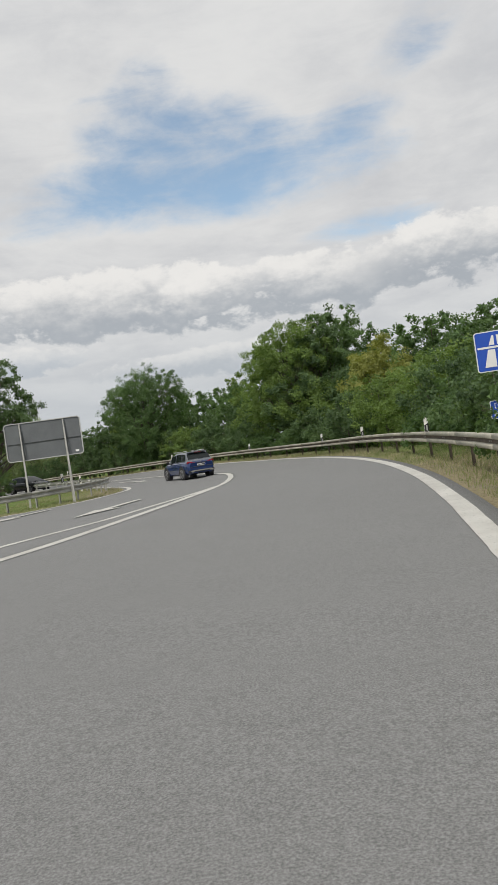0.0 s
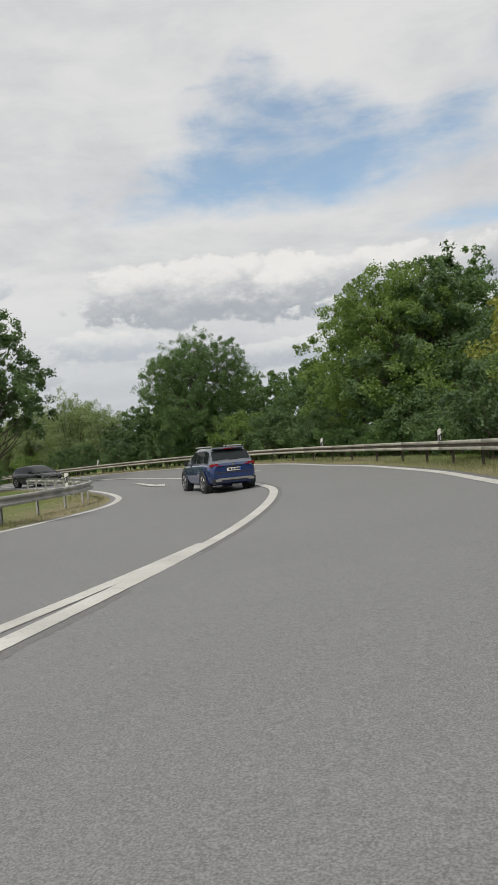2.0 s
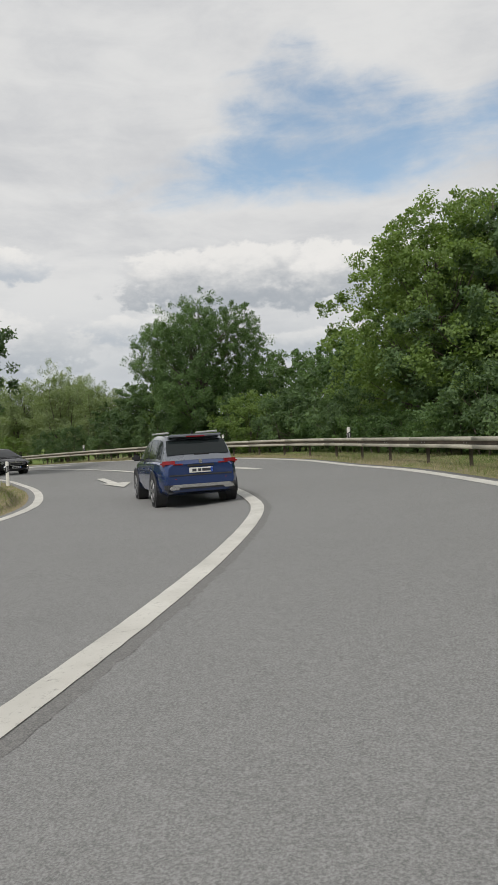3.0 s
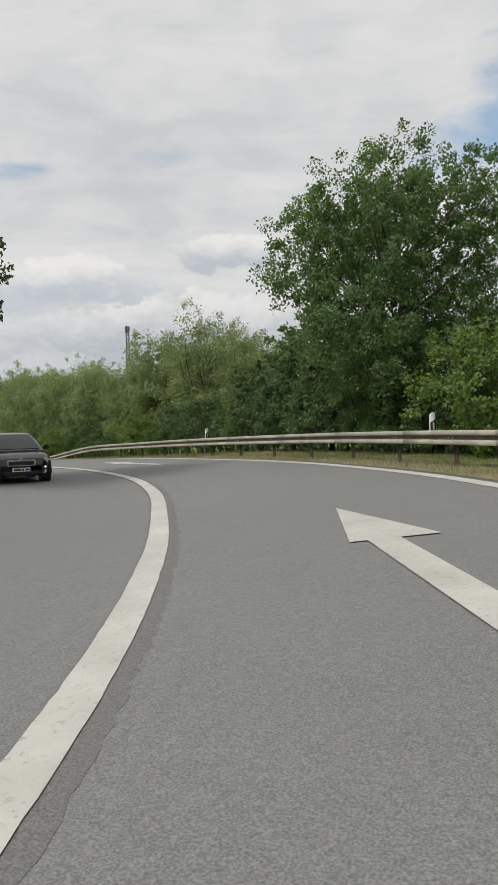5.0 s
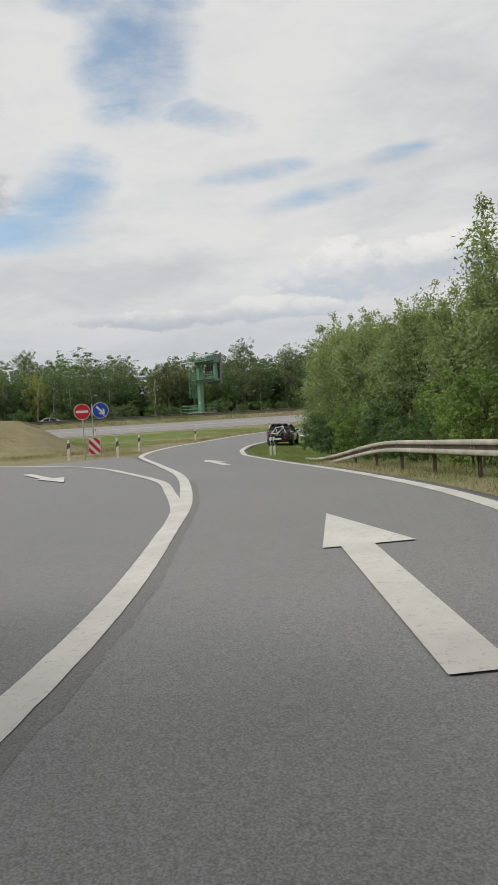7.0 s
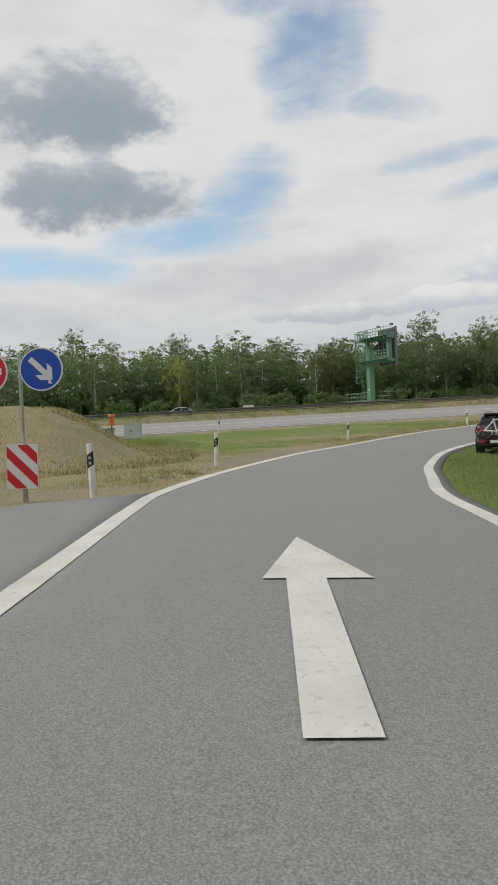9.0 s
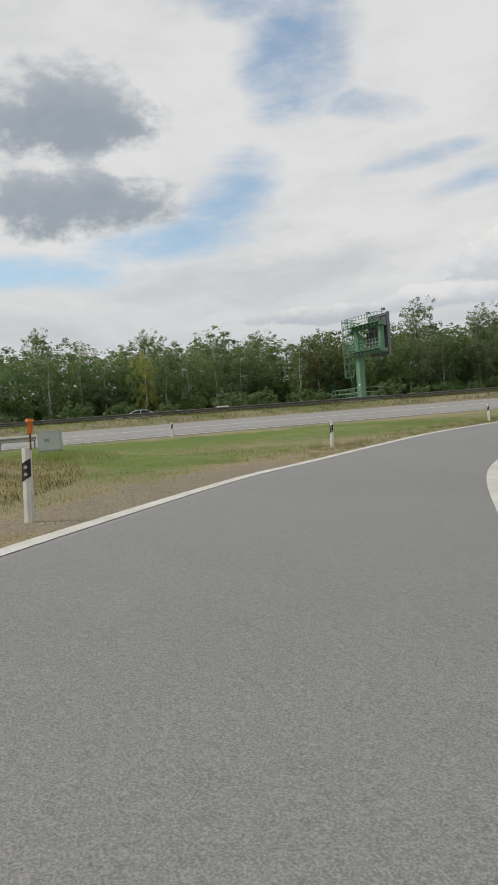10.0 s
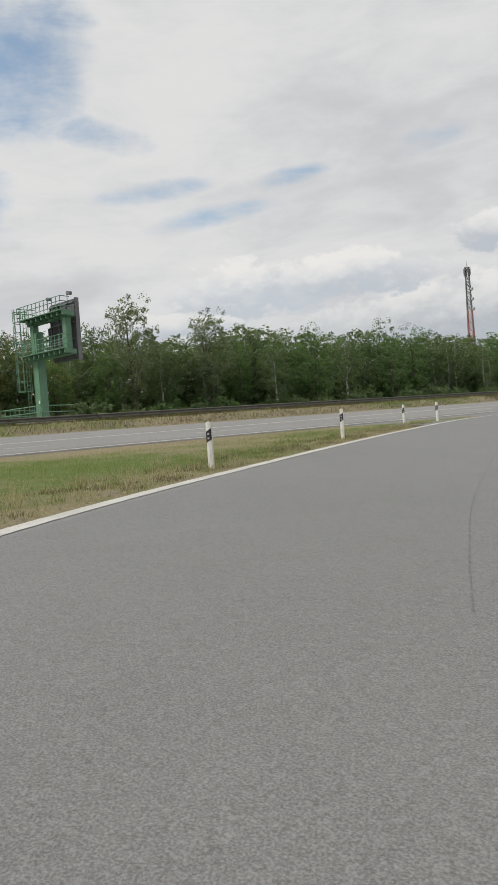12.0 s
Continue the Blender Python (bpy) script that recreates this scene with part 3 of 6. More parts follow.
def make_ground():
    inner_x = np.arange(-134, 22.01, 0.84)
    inner_y = np.arange(-12, 172.01, 0.84)
    grow = np.cumsum(1.0 * 1.22 ** np.arange(1, 32))
    grow = grow[grow < 2600]
    gx = np.r_[inner_x[0] - grow[::-1], inner_x, inner_x[-1] + grow]
    gy = np.r_[inner_y[0] - grow[::-1], inner_y, inner_y[-1] + grow]
    X, Y = np.meshgrid(gx, gy)
    x, y = X.ravel(), Y.ravel()
    z = land(x, y)
    inside = np.full(x.shape, -50.0)
    box_in = (x > -135) & (x < 23) & (y > -13) & (y < 173)
    inside[box_in] = paved(x[box_in], y[box_in])
    far_road = ~box_in & (x > -128) & (x < -90)
    inside[far_road] = 2.0
    z = z - 0.16 * smooth01((inside - 0.45) / 0.6) + np.where(inside < 0, ground_noise(x, y) * smooth01(-inside / 1.5) * (1 + 4.5 * smooth01(1.3 - np.hypot((x + 72) / 12, (y - 80.3) / 6.4))), 0) - 0.03
    w = len(gx)
    i = np.arange(len(x)).reshape(len(gy), w)
    faces = np.stack([i[:-1, :-1], i[:-1, 1:], i[1:, 1:], i[1:, :-1]], -1).reshape(-1, 4)
    me = quick_mesh("ground", np.stack([x, y, z], 1), faces, TURF, True)
    crest = np.hypot((x + 68) / 17.0, (y - 80.5) / 8.0)
    d, _, _ = lane_frame(x, y)
    verge = np.clip(1.25 - (-inside) / 2.4, 0, 1)
    dry = 0.13 + 0.85 * smooth01((1.25 - crest) / 0.5) + 0.62 * verge
    dry += 0.15 * smooth01(1 - np.abs(x + 112) / 5.0) + 0.55 * np.clip(ground_noise(x * 0.45 + 3, y * 0.45) * 12, -0.4, 1)
    bare = 0.95 * smooth01(1 - np.abs(inside + 0.35) / 0.75) * 0.55
    lay_by = smooth01((x + 67.5) / 2.5) * smooth01((-55.5 - x) / 2.0) * np.where(d < 0, 1, 0)
    bare = np.maximum(bare, 0.98 * lay_by * smooth01(1.5 - np.abs(inside + 0.55)))
    bare = np.maximum(bare, np.where((inside < 0) & (x > -54) & (x < -46) & (y > 79) & (y < 84.5), 0.45, 0))
    bare = np.maximum(bare, 0.6 * smooth01(1 - np.abs(x + 109) / 1.4))
    dry = dry - 0.75 * np.where((d > 0) & (x < -38), 1, 0)
    layer = me.color_attributes.new("sward", "FLOAT_COLOR", "POINT")
    data = np.stack([np.clip(dry, 0, 1.3), np.clip(bare, 0, 1), 0 * x, 0 * x + 1], 1).astype(np.float32)
    layer.data.foreach_set("color", data.ravel())
    return tagged(new("ground", me), "green and straw-dry roadside grass with bare soil patches", "ground", "", "structure")


def ribbon(name, left, right, lift, mat, label, category, across=8, step=0.8, thick=0.14):
    """A paved strip between two lines, draped on the land, with side faces."""
    b = even(right, step)[:, :2]
    n = len(b)
    fine_left = even(left, step / 6)[:, :2]
    near = [int(np.argmin(np.hypot(*(fine_left - q).T))) for q in b]
    near[0], near[-1] = 0, len(fine_left) - 1
    near = np.maximum.accumulate(near)
    near = np.convolve(np.pad(near, 3, "edge"), np.ones(7) / 7, "valid").round().astype(int)
    a = fine_left[near]
    t = np.linspace(0, 1, across + 1)
    P = a[:, None] * (1 - t)[None, :, None] + b[:, None] * t[None, :, None]
    x, y = P[..., 0].ravel(), P[..., 1].ravel()
    z = land(x, y) + lift
    top = np.stack([x, y, z], 1)
    w = across + 1
    i = np.arange(n * w).reshape(n, w)
    faces = [np.stack([i[:-1, :-1], i[:-1, 1:], i[1:, 1:], i[1:, :-1]], -1).reshape(-1, 4)]
    low = top.copy()
    low[:, 2] -= thick
    m = n * w
    for col in (0, w - 1):
        e = i[:, col]
        faces.append(np.stack([e[:-1], e[1:], e[1:] + m, e[:-1] + m], -1))
    me = quick_mesh(name, np.vstack([top, low]), np.vstack(faces), mat, False)
    bm = bmesh.new()
    bm.from_mesh(me)
    bmesh.ops.recalc_face_normals(bm, faces=bm.faces)
    bm.to_mesh(me)
    bm.free()
    return tagged(new(name, me), label, category, "", "structure")


def stripe(line, width, lift=0.008, name="road_marking", label="worn white painted edge line on asphalt", mat=None, rag=0.0025, step=0.14):
    line = even(line, step)
    a, b = sideways(line, -width / 2), sideways(line, width / 2)
    n = len(line)
    rough = np.random.default_rng(len(line))
    a[:, :2] += rough.normal(0, rag, (n, 2))
    b[:, :2] += rough.normal(0, rag, (n, 2))
    P = np.vstack([a[:, :2], b[:, :2]])
    z = land(P[:, 0], P[:, 1]) + lift
    i = np.arange(n - 1)
    top = np.c_[P, z]
    faces = np.stack([i, i + n, i + n + 1, i + 1], 1)
    me = quick_mesh(name, top, faces[:, ::-1], mat or ROAD_PAINT)
    ob = new(name, me)
    return tagged(ob, label, "road marking" if mat is None else "road joint", "", "structure")


def arrow(tip, tail, head_w=1.1, shaft_w=0.3, bend=0.0, label="worn white lane arrow painted on asphalt", head=0.42):
    """A flat painted lane arrow from tail to tip; bend turns its head aside."""
    tip, tail = np.array(tip, float), np.array(tail, float)
    d = tip - tail
    long = np.linalg.norm(d)
    d /= long
    r = np.array([d[1], -d[0]])
    h = head * long
    neck = tip - d * h
    outline = [tail - r * shaft_w / 2, tail + r * shaft_w / 2, neck + r * shaft_w / 2, neck + r * (head_w / 2 + bend), tip, neck - r * (head_w / 2 - bend), neck - r * shaft_w / 2]
    bm = fresh()
    vs = [bm.verts.new((p[0], p[1], land_at(*p) + 0.014)) for p in outline]
    bm.faces.new(vs)
    bmesh.ops.recalc_face_normals(bm, faces=bm.faces)
    for f in bm.faces:
        if f.normal.z < 0:
            f.normal_flip()
    bmesh.ops.triangulate(bm, faces=bm.faces)
    return tagged(mesh_object("lane_arrow", bm, ROAD_PAINT), label, "road marking", "lane arrows", "structure")


make_ground()
ribbon("road", sideways(CENTRE, -0.1), sideways(RIGHT, 0.35), 0.0, ASPHALT, "grey worn asphalt slip road, banked in its bends", "road", 14)
ribbon("road_oncoming", sideways(ISLAND, -0.3), np.vstack([sideways(CENTRE, 0.08)[:180], sideways(INNER, 0.3)]), -0.012, ASPHALT, "grey asphalt oncoming lane beside the slip road", "road", 20)
GORE = sideways(INNER, -0.05)[(INNER[:, 0] > -47.5)]
FORK = sideways(CENTRE, 0.02)[(CENTRE[:, 0] < -25.2) & (CENTRE[:, 0] > -50.5)]
ribbon("road_gore", GORE, FORK, -0.006, ASPHALT, "grey asphalt wedge between two slip roads", "road", 8)
Y_WAY = np.arange(-300, 620, 6.0)
ribbon("road_motorway", np.c_[0 * Y_WAY - 108.0, Y_WAY], np.c_[0 * Y_WAY + MOTORWAY_X + 0.6, Y_WAY], 0.0, ASPHALT_OLD, "pale grey motorway carriageway", "road", 6, 6.0)
ribbon("road_motorway_far", np.c_[0 * Y_WAY - 127.2, Y_WAY], np.c_[0 * Y_WAY - 116.2, Y_WAY], 0.0, ASPHALT_OLD, "pale grey far motorway carriageway behind the barrier", "road", 6, 6.0)
Y_ACC = np.arange(128, 240, 4.0)
ribbon("road_merge", np.c_[0 * Y_ACC - 95.0, Y_ACC], np.c_[0 * Y_ACC - 84.0 - 0.6 * np.clip((150 - Y_ACC) / 20, 0, 1), Y_ACC], -0.012, ASPHALT, "grey asphalt merging lane beside the motorway", "road", 6, 4.0)

stripe(RIGHT, 0.27)
stripe(CENTRE[20:], 0.26)
stripe(sideways(CENTRE, 0.19)[(CENTRE[:, 1] > 16) & (CENTRE[:, 1] < 77)], 0.15, 0.002, "road_joint", "dark crumbling asphalt joint beside the centre line", ASPHALT_DARK, 0.014, 0.09)
stripe(SECOND, 0.21, -0.004)
stripe(curve([(-76.5, 116.5), (-73.4, 110.9), (-71.4, 107.7), (-70.4, 106.2)]), 0.012, 0.003, "road_joint", "thin dark tar seam in the asphalt", ASPHALT_DARK, 0.005, 0.12)
stripe(INNER, 0.235, 0.002)
stripe(ISLAND, 0.24, -0.004)
for x_line in (MOTORWAY_X, -101.2):
    stripe(np.c_[0 * Y_WAY + x_line, Y_WAY], 0.26, label="white painted line along the motorway", step=6.0)
for y_dash in np.arange(40, 300, 12.0):
    stripe(np.array([(-97.75, y_dash), (-97.75, y_dash + 4.0)]), 0.13, label="white dashed lane line on the motorway", step=2.0)
arrow((-6.7, 58.6), (-3.25, 52.9), 0.95, 0.34, 0.12)
arrow((-23.8, 74.4), (-18.2, 70.9), 0.95, 0.34, 0.12)
arrow((-43.9, 83.6), (-38.75, 81.7), 0.95, 0.34, 0.1)
arrow((-5.0, 19.7), (-4.1, 25.6), 0.9, 0.3, -0.1)
arrow((-8.9, 22.5), (-8.0, 28.3), 0.9, 0.3, -0.1)
arrow((-7.2, 49.5), (-10.1, 55.0), 1.1, 0.34, -0.1)
arrow((-36.2, 74.75), (-40.9, 75.0), 0.9, 0.34, -0.1)
arrow((-22.6, 68.0), (-27.5, 70.6), 1.1, 0.34, -0.1)


# ---------------------------------------------------------------- roadside furniture
def w_beam(line, z_at, facing, name, parent, mat):
    """One rolled rail with two waves, 3 mm steel, along a short line; facing +1 swells to the line's left."""
    prof = [(0.0, 0.0), (0.066, 0.006), (0.083, 0.02), (0.083, 0.088), (0.068, 0.102), (0.0, 0.108), (0.0, 0.202), (0.068, 0.208), (0.083, 0.222), (0.083, 0.29), (0.066, 0.304), (0.0, 0.31)]
    ring = prof + [(x - 0.012, z) for x, z in reversed(prof)]
    rows = []
    for i, (out, up_) in enumerate(ring):
        moved = sideways(line, -facing * out)
        rows.append(np.c_[moved[:, :2], z_at + 0.44 + up_])
    P = np.stack(rows, 1)
    n, m = P.shape[:2]
    i = np.arange(n * m).reshape(n, m)
    nxt = np.roll(i, -1, axis=1)
    faces = np.stack([i[:-1], i[1:], nxt[1:], nxt[:-1]], -1).reshape(-1, 4)
    me = quick_mesh(name, P.reshape(-1, 3), faces, mat)
    bm = bmesh.new()
    bm.from_mesh(me)
    bm.faces.new([bm.verts[k] for k in i[0]] if bm.verts.ensure_lookup_table() is None else [])
    bm.faces.new([bm.verts[k] for k in i[-1]])
    bmesh.ops.recalc_face_normals(bm, faces=bm.faces)
    bm.to_mesh(me)
    bm.free()
    ob = new(name, me)
    ob.parent = parent
    return ob


def post_mesh(mat):
    bm = fresh()
    box(bm, (0.10, 0.012, 1.0), (0, -0.025, 0.18), bevel=0.003)
    box(bm, (0.012, 0.06, 1.0), (-0.044, 0, 0.18))
    box(bm, (0.012, 0.06, 1.0), (0.044, 0, 0.18))
    box(bm, (0.09, 0.10, 0.14), (0, 0.075, 0.60), bevel=0.01)
    me = bpy.data.meshes.new("rail_post")
    bm.to_mesh(me)
    bm.free()
    me.materials.append(mat)
    return me


POST = post_mesh(RUST_POST_GAP_SHADE)
POST_ZINC = post_mesh(ZINC)


def bolt_mesh():
    bm = fresh()
    rod(bm, (0, 0, 0), (0, 0.02, 0), 0.02, sides=8)
    me = bpy.data.meshes.new("bolt")
    bm.to_mesh(me)
    bm.free()
    me.materials.append(ZINC)
    return me


def guard_rail(line, facing, label, mat, post, length=4.0, gap=2.0, sink=0.0, both=False, group="guard rails", bolts=None, drop=0.0):
    """A crash barrier: beams end to end on posts. sink: metres over which its end dives into the ground."""
    line = even(line, 0.5)
    rail = thing("guard_rail", label, "guard rail", group)
    s = np.r_[0, np.cumsum(np.linalg.norm(np.diff(line[:, :2], axis=0), axis=1))]
    z = land(line[:, 0], line[:, 1])
    z = np.convolve(np.pad(z, 4, "edge"), np.ones(9) / 9, "valid") - drop
    if sink:
        z = z - 0.72 * smooth01((s - s[-1] + sink) / sink)
    sides = (1, -1) if both else (facing,)
    for a in np.arange(0, s[-1] - 0.3, length):
        k = np.linspace(a, min(a + length + 0.02, s[-1]), max(3, int(length / 0.8)))
        seg = np.stack([np.interp(k, s, line[:, 0]), np.interp(k, s, line[:, 1])], 1)
        for side in sides:
            w_beam(sideways(seg, -side * (0.09 if both else 0.0)), np.interp(k, s, z), side, "beam", rail, mat)
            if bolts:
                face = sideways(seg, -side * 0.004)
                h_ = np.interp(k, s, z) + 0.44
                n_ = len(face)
                # added dark strip that paints the gloom of the slot between the waves
                gap_shade = np.vstack([np.c_[face[:, :2], h_ + 0.111], np.c_[face[:, :2], h_ + 0.199]])
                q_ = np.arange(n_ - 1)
                strip = new("gap_shade", quick_mesh("gap_shade", gap_shade, np.stack([q_, q_ + 1, q_ + 1 + n_, q_ + n_], 1), RUST_POST_GAP_SHADE))
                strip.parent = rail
    for a in np.arange(0.5, s[-1], gap):
        x, y, h = (float(np.interp(a, s, v)) for v in (line[:, 0], line[:, 1], z))
        x2, y2 = float(np.interp(a + 0.3, s, line[:, 0])), float(np.interp(a + 0.3, s, line[:, 1]))
        yaw = math.degrees(math.atan2(y2 - y, x2 - x)) + (0 if facing > 0 else 180)
        ob = new("post", post)
        ob.parent = rail
        back = -0.125 * (0 if both else 1)
        ob.matrix_basis = pose(x, y, h, 0, 0, yaw) @ pose(0, back, 0)
        if bolts:
            for shift in (-0.09, 0.09):
                pin = new("bolt", bolts)
                pin.parent = rail
                pin.matrix_basis = pose(x, y, h, 0, 0, yaw) @ pose(shift, -0.002, 0.595)
    return rail


rail_line = even(sideways(RIGHT, 1.25), 0.5)
stop = int(np.argmin(np.hypot(rail_line[:, 0] + 42.0, rail_line[:, 1] - 87.0)))
start = int(np.argmin(np.abs(rail_line[:, 1] + 10)))
rail_line = rail_line[start:stop + 1]
flare = smooth01(np.linspace(-6, 1, len(rail_line))) * 0.5
rail_line = np.array([sideways(rail_line, f)[i] for i, f in enumerate(flare)])
RAIL = rail_line
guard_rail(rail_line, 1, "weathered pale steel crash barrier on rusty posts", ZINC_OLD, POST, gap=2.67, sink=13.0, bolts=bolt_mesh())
guard_rail(curve([(-18, 18.5), (-13.3, 26), (-10.6, 30.5), (-9.1, 35), (-8.5, 39), (-8.45, 42), (-8.9, 44.3), (-10.4, 47.2), (-13.0, 51.3), (-17.2, 57)]), -1,
           "grey galvanised crash barrier round a grass island", ZINC, POST_ZINC, 4.0, 2.0)
MEDIAN = np.c_[0 * Y_WAY - 111.6, Y_WAY][(Y_WAY > -20) & (Y_WAY < 420)]
guard_rail(MEDIAN, 1, "long double-sided dull dark crash barrier on the motorway median", MEDIAN_STEEL, POST_ZINC, 12.0, 4.0, both=True, group="median barriers", drop=0.28)
guard_rail(np.array([(-93.35, 74.0), (-93.3, 84), (-93.2, 88.6)]), -1, "short grey crash barrier beside the motorway", ZINC, POST_ZINC)


def delineator(tall, round_marks, on_rail):
    """A white marker post, wedge-topped, with a slanting black band and reflectors; its front faces -y."""
    t = thing("marker_post", "white plastic marker post with black band" + (" above the barrier" if on_rail else " in verge grass"), "marker post", "marker posts")
    low = 0.62 if on_rail else -0.12
    bm = fresh()
    shape = [(-0.06, -0.045), (0.0, -0.06), (0.06, -0.045), (0.06, 0.03), (0.02, 0.055), (-0.02, 0.055), (-0.06, 0.03)]
    lower = [bm.verts.new((x, y, low)) for x, y in shape]
    upper = [bm.verts.new((x * 0.95, y, tall - 0.05 * (y + 0.06) / 0.11 - 0.015 * abs(x) / 0.06)) for x, y in shape]
    bm.faces.new(lower[::-1])
    bm.faces.new(upper)
    for i in range(len(shape)):
        j = (i + 1) % len(shape)
        bm.faces.new((lower[i], lower[j], upper[j], upper[i]))
    bmesh.ops.bevel(bm, geom=[e for e in bm.edges if all(v in upper for v in e.verts)], offset=0.008, segments=2, affect="EDGES")
    part("body", bm, WHITE_PLASTIC, t)
    bm = fresh()
    band_lo, band_hi, slope = tall - 0.45, tall - 0.20, 0.035
    front = [(-0.064, -0.030), (-0.0625, -0.0485), (0.0, -0.0645), (0.0625, -0.0485), (0.064, -0.030)]
    lo = [bm.verts.new((x, y, band_lo + slope * x / 0.06)) for x, y in front]
    hi = [bm.verts.new((x, y, band_hi + slope * x / 0.06)) for x, y in front]
    inner_lo = [bm.verts.new((x * 0.9, y + 0.012, band_lo + slope * x / 0.06)) for x, y in front]
    inner_hi = [bm.verts.new((x * 0.9, y + 0.012, band_hi + slope * x / 0.06)) for x, y in front]
    for i in range(4):
        bm.faces.new((lo[i], lo[i + 1], hi[i + 1], hi[i]))
        bm.faces.new((inner_lo[i], lo[i], hi[i], inner_hi[i]) if i == 0 else (hi[i], hi[i + 1], inner_hi[i + 1], inner_hi[i]))
        bm.faces.new((lo[i + 1], lo[i], inner_lo[i], inner_lo[i + 1]))
    band = part("band", bm, BLACK_PLASTIC, t, "slanting black band")
    if round_marks:
        for dz in (0.065, 0.165):
            bm = fresh()
            rod(bm, (0.0, -0.056, band_lo + dz), (0.0, -0.074, band_lo + dz), 0.028, 0.024, 12)
            part("reflector", bm, REFLECTOR, band, "round pale reflector")
    else:
        bm = fresh()
        box(bm, (0.045, 0.014, 0.17), (0, -0.066, (band_lo + band_hi) / 2), bevel=0.005)
        part("reflector", bm, REFLECTOR, band, "upright pale reflector")
    if on_rail:
        bm = fresh()
        box(bm, (0.14, 0.03, 0.16), (0, 0.075, 0.68), bevel=0.006)
        part("bracket", bm, ZINC, t, "zinc clamp bracket")
    return t


def place_posts(master, places):
    """Set the first at its place, the rest as copies: x, y, heading that it faces, lean, height."""
    for i, (x, y, yaw, lean, up_) in enumerate(places):
        m = pose(x, y, land_at(x, y) + up_, 0, lean, yaw)
        if i == 0:
            master.matrix_basis = m
        else:
            copy_thing(master, m)


rail_places = []
for px_, py_ in ((5.4, 22.3), (5.3, 33.4), (4.2, 42.2), (-0.55, 54.8), (-7.2, 65.6), (-19.0, 75.7)):
    i = int(np.argmin(np.hypot(RAIL[:, 0] - px_, RAIL[:, 1] - py_)))
    d = RAIL[min(i + 1, len(RAIL) - 1)] - RAIL[i - 1]
    side = sideways(RAIL, 0.18)[i]
    rail_places.append((side[0], side[1], math.degrees(math.atan2(d[1], d[0])) - 90, 0, 0.0))
rail_places.append((-9.35, 35.8, 5, 0, 0.22))
place_posts(delineator(1.17, False, True), rail_places)
place_posts(delineator(1.0, True, False), [(-50.48, 79.69, 65, 1, 0), (-49.74, 81.94, 62, -1, 0), (-57.7, 86.6, 62, 2, 0.0), (-71.0, 97.7, 48, 3, 0), (-80.8, 112.1, 30, 0, 0.02),
                                           (-85.4, 121.45, 26, 1, 0.05), (-91.4, 132.7, 15, 0, 0), (-90.7, 134.6, 15, 0, 0)])
place_posts(delineator(0.95, False, False), [(-46.1, 88.6, 60, 2, 0), (-46.9, 89.4, 60, -2, 0), (-11.5, 48.6, 8, -2, 0.1), (-13.4, 53.6, 12, 1, 0)])
place_posts(delineator(0.98, False, False), [(-93.3, 97.1, 90, 0, 0), (-93.3, 147.5, 90, 0, 0.1), (-131.5, 110.0, 90, 0, 0), (-133.0, 160.5, 90, 0, 0), (-132.5, 210.5, 90, 0, 0)])


def tube_post(x, y, top, r, parent, name="pole", low=-0.3, mat=None, lean=(0, 0)):
    bm = fresh()
    rod(bm, (x, y, low), (x + lean[0], y + lean[1], top), r, sides=12)
    return part(name, bm, mat or ZINC, parent, smooth=False)


def plate_outline(bm, w, h, r, y, thick, centre=(0, 0), steps=5):
    """A sheet with rounded corners, its front at y."""
    pts = []
    for cx, cz, a0 in ((w / 2 - r, h / 2 - r, 0), (-w / 2 + r, h / 2 - r, 90), (-w / 2 + r, -h / 2 + r, 180), (w / 2 - r, -h / 2 + r, 270)):
        for k in range(steps + 1):
            a = radians(a0 + 90 * k / steps)
            pts.append((centre[0] + cx + r * math.cos(a), centre[1] + cz + r * math.sin(a)))
    front = [bm.verts.new((x, y, z)) for x, z in pts]
    back = [bm.verts.new((x, y + thick, z)) for x, z in pts]
    bm.faces.new(front)
    bm.faces.new(back[::-1])
    for i in range(len(pts)):
        j = (i + 1) % len(pts)
        bm.faces.new((front[i], back[i], back[j], front[j]))
    bmesh.ops.recalc_face_normals(bm, faces=bm.faces)
    return bm


def flat_shape(bm, outline, y, thick=0.003):
    front = [bm.verts.new((x, y, z)) for x, z in outline]
    back = [bm.verts.new((x, y + thick, z)) for x, z in outline]
    bm.faces.new(front)
    bm.faces.new(back[::-1])
    for i in range(len(outline)):
        j = (i + 1) % len(outline)
        bm.faces.new((front[i], back[i], back[j], front[j]))
    bmesh.ops.recalc_face_normals(bm, faces=bm.faces)
    bmesh.ops.triangulate(bm, faces=[f for f in bm.faces if len(f.verts) > 4])
    return bm


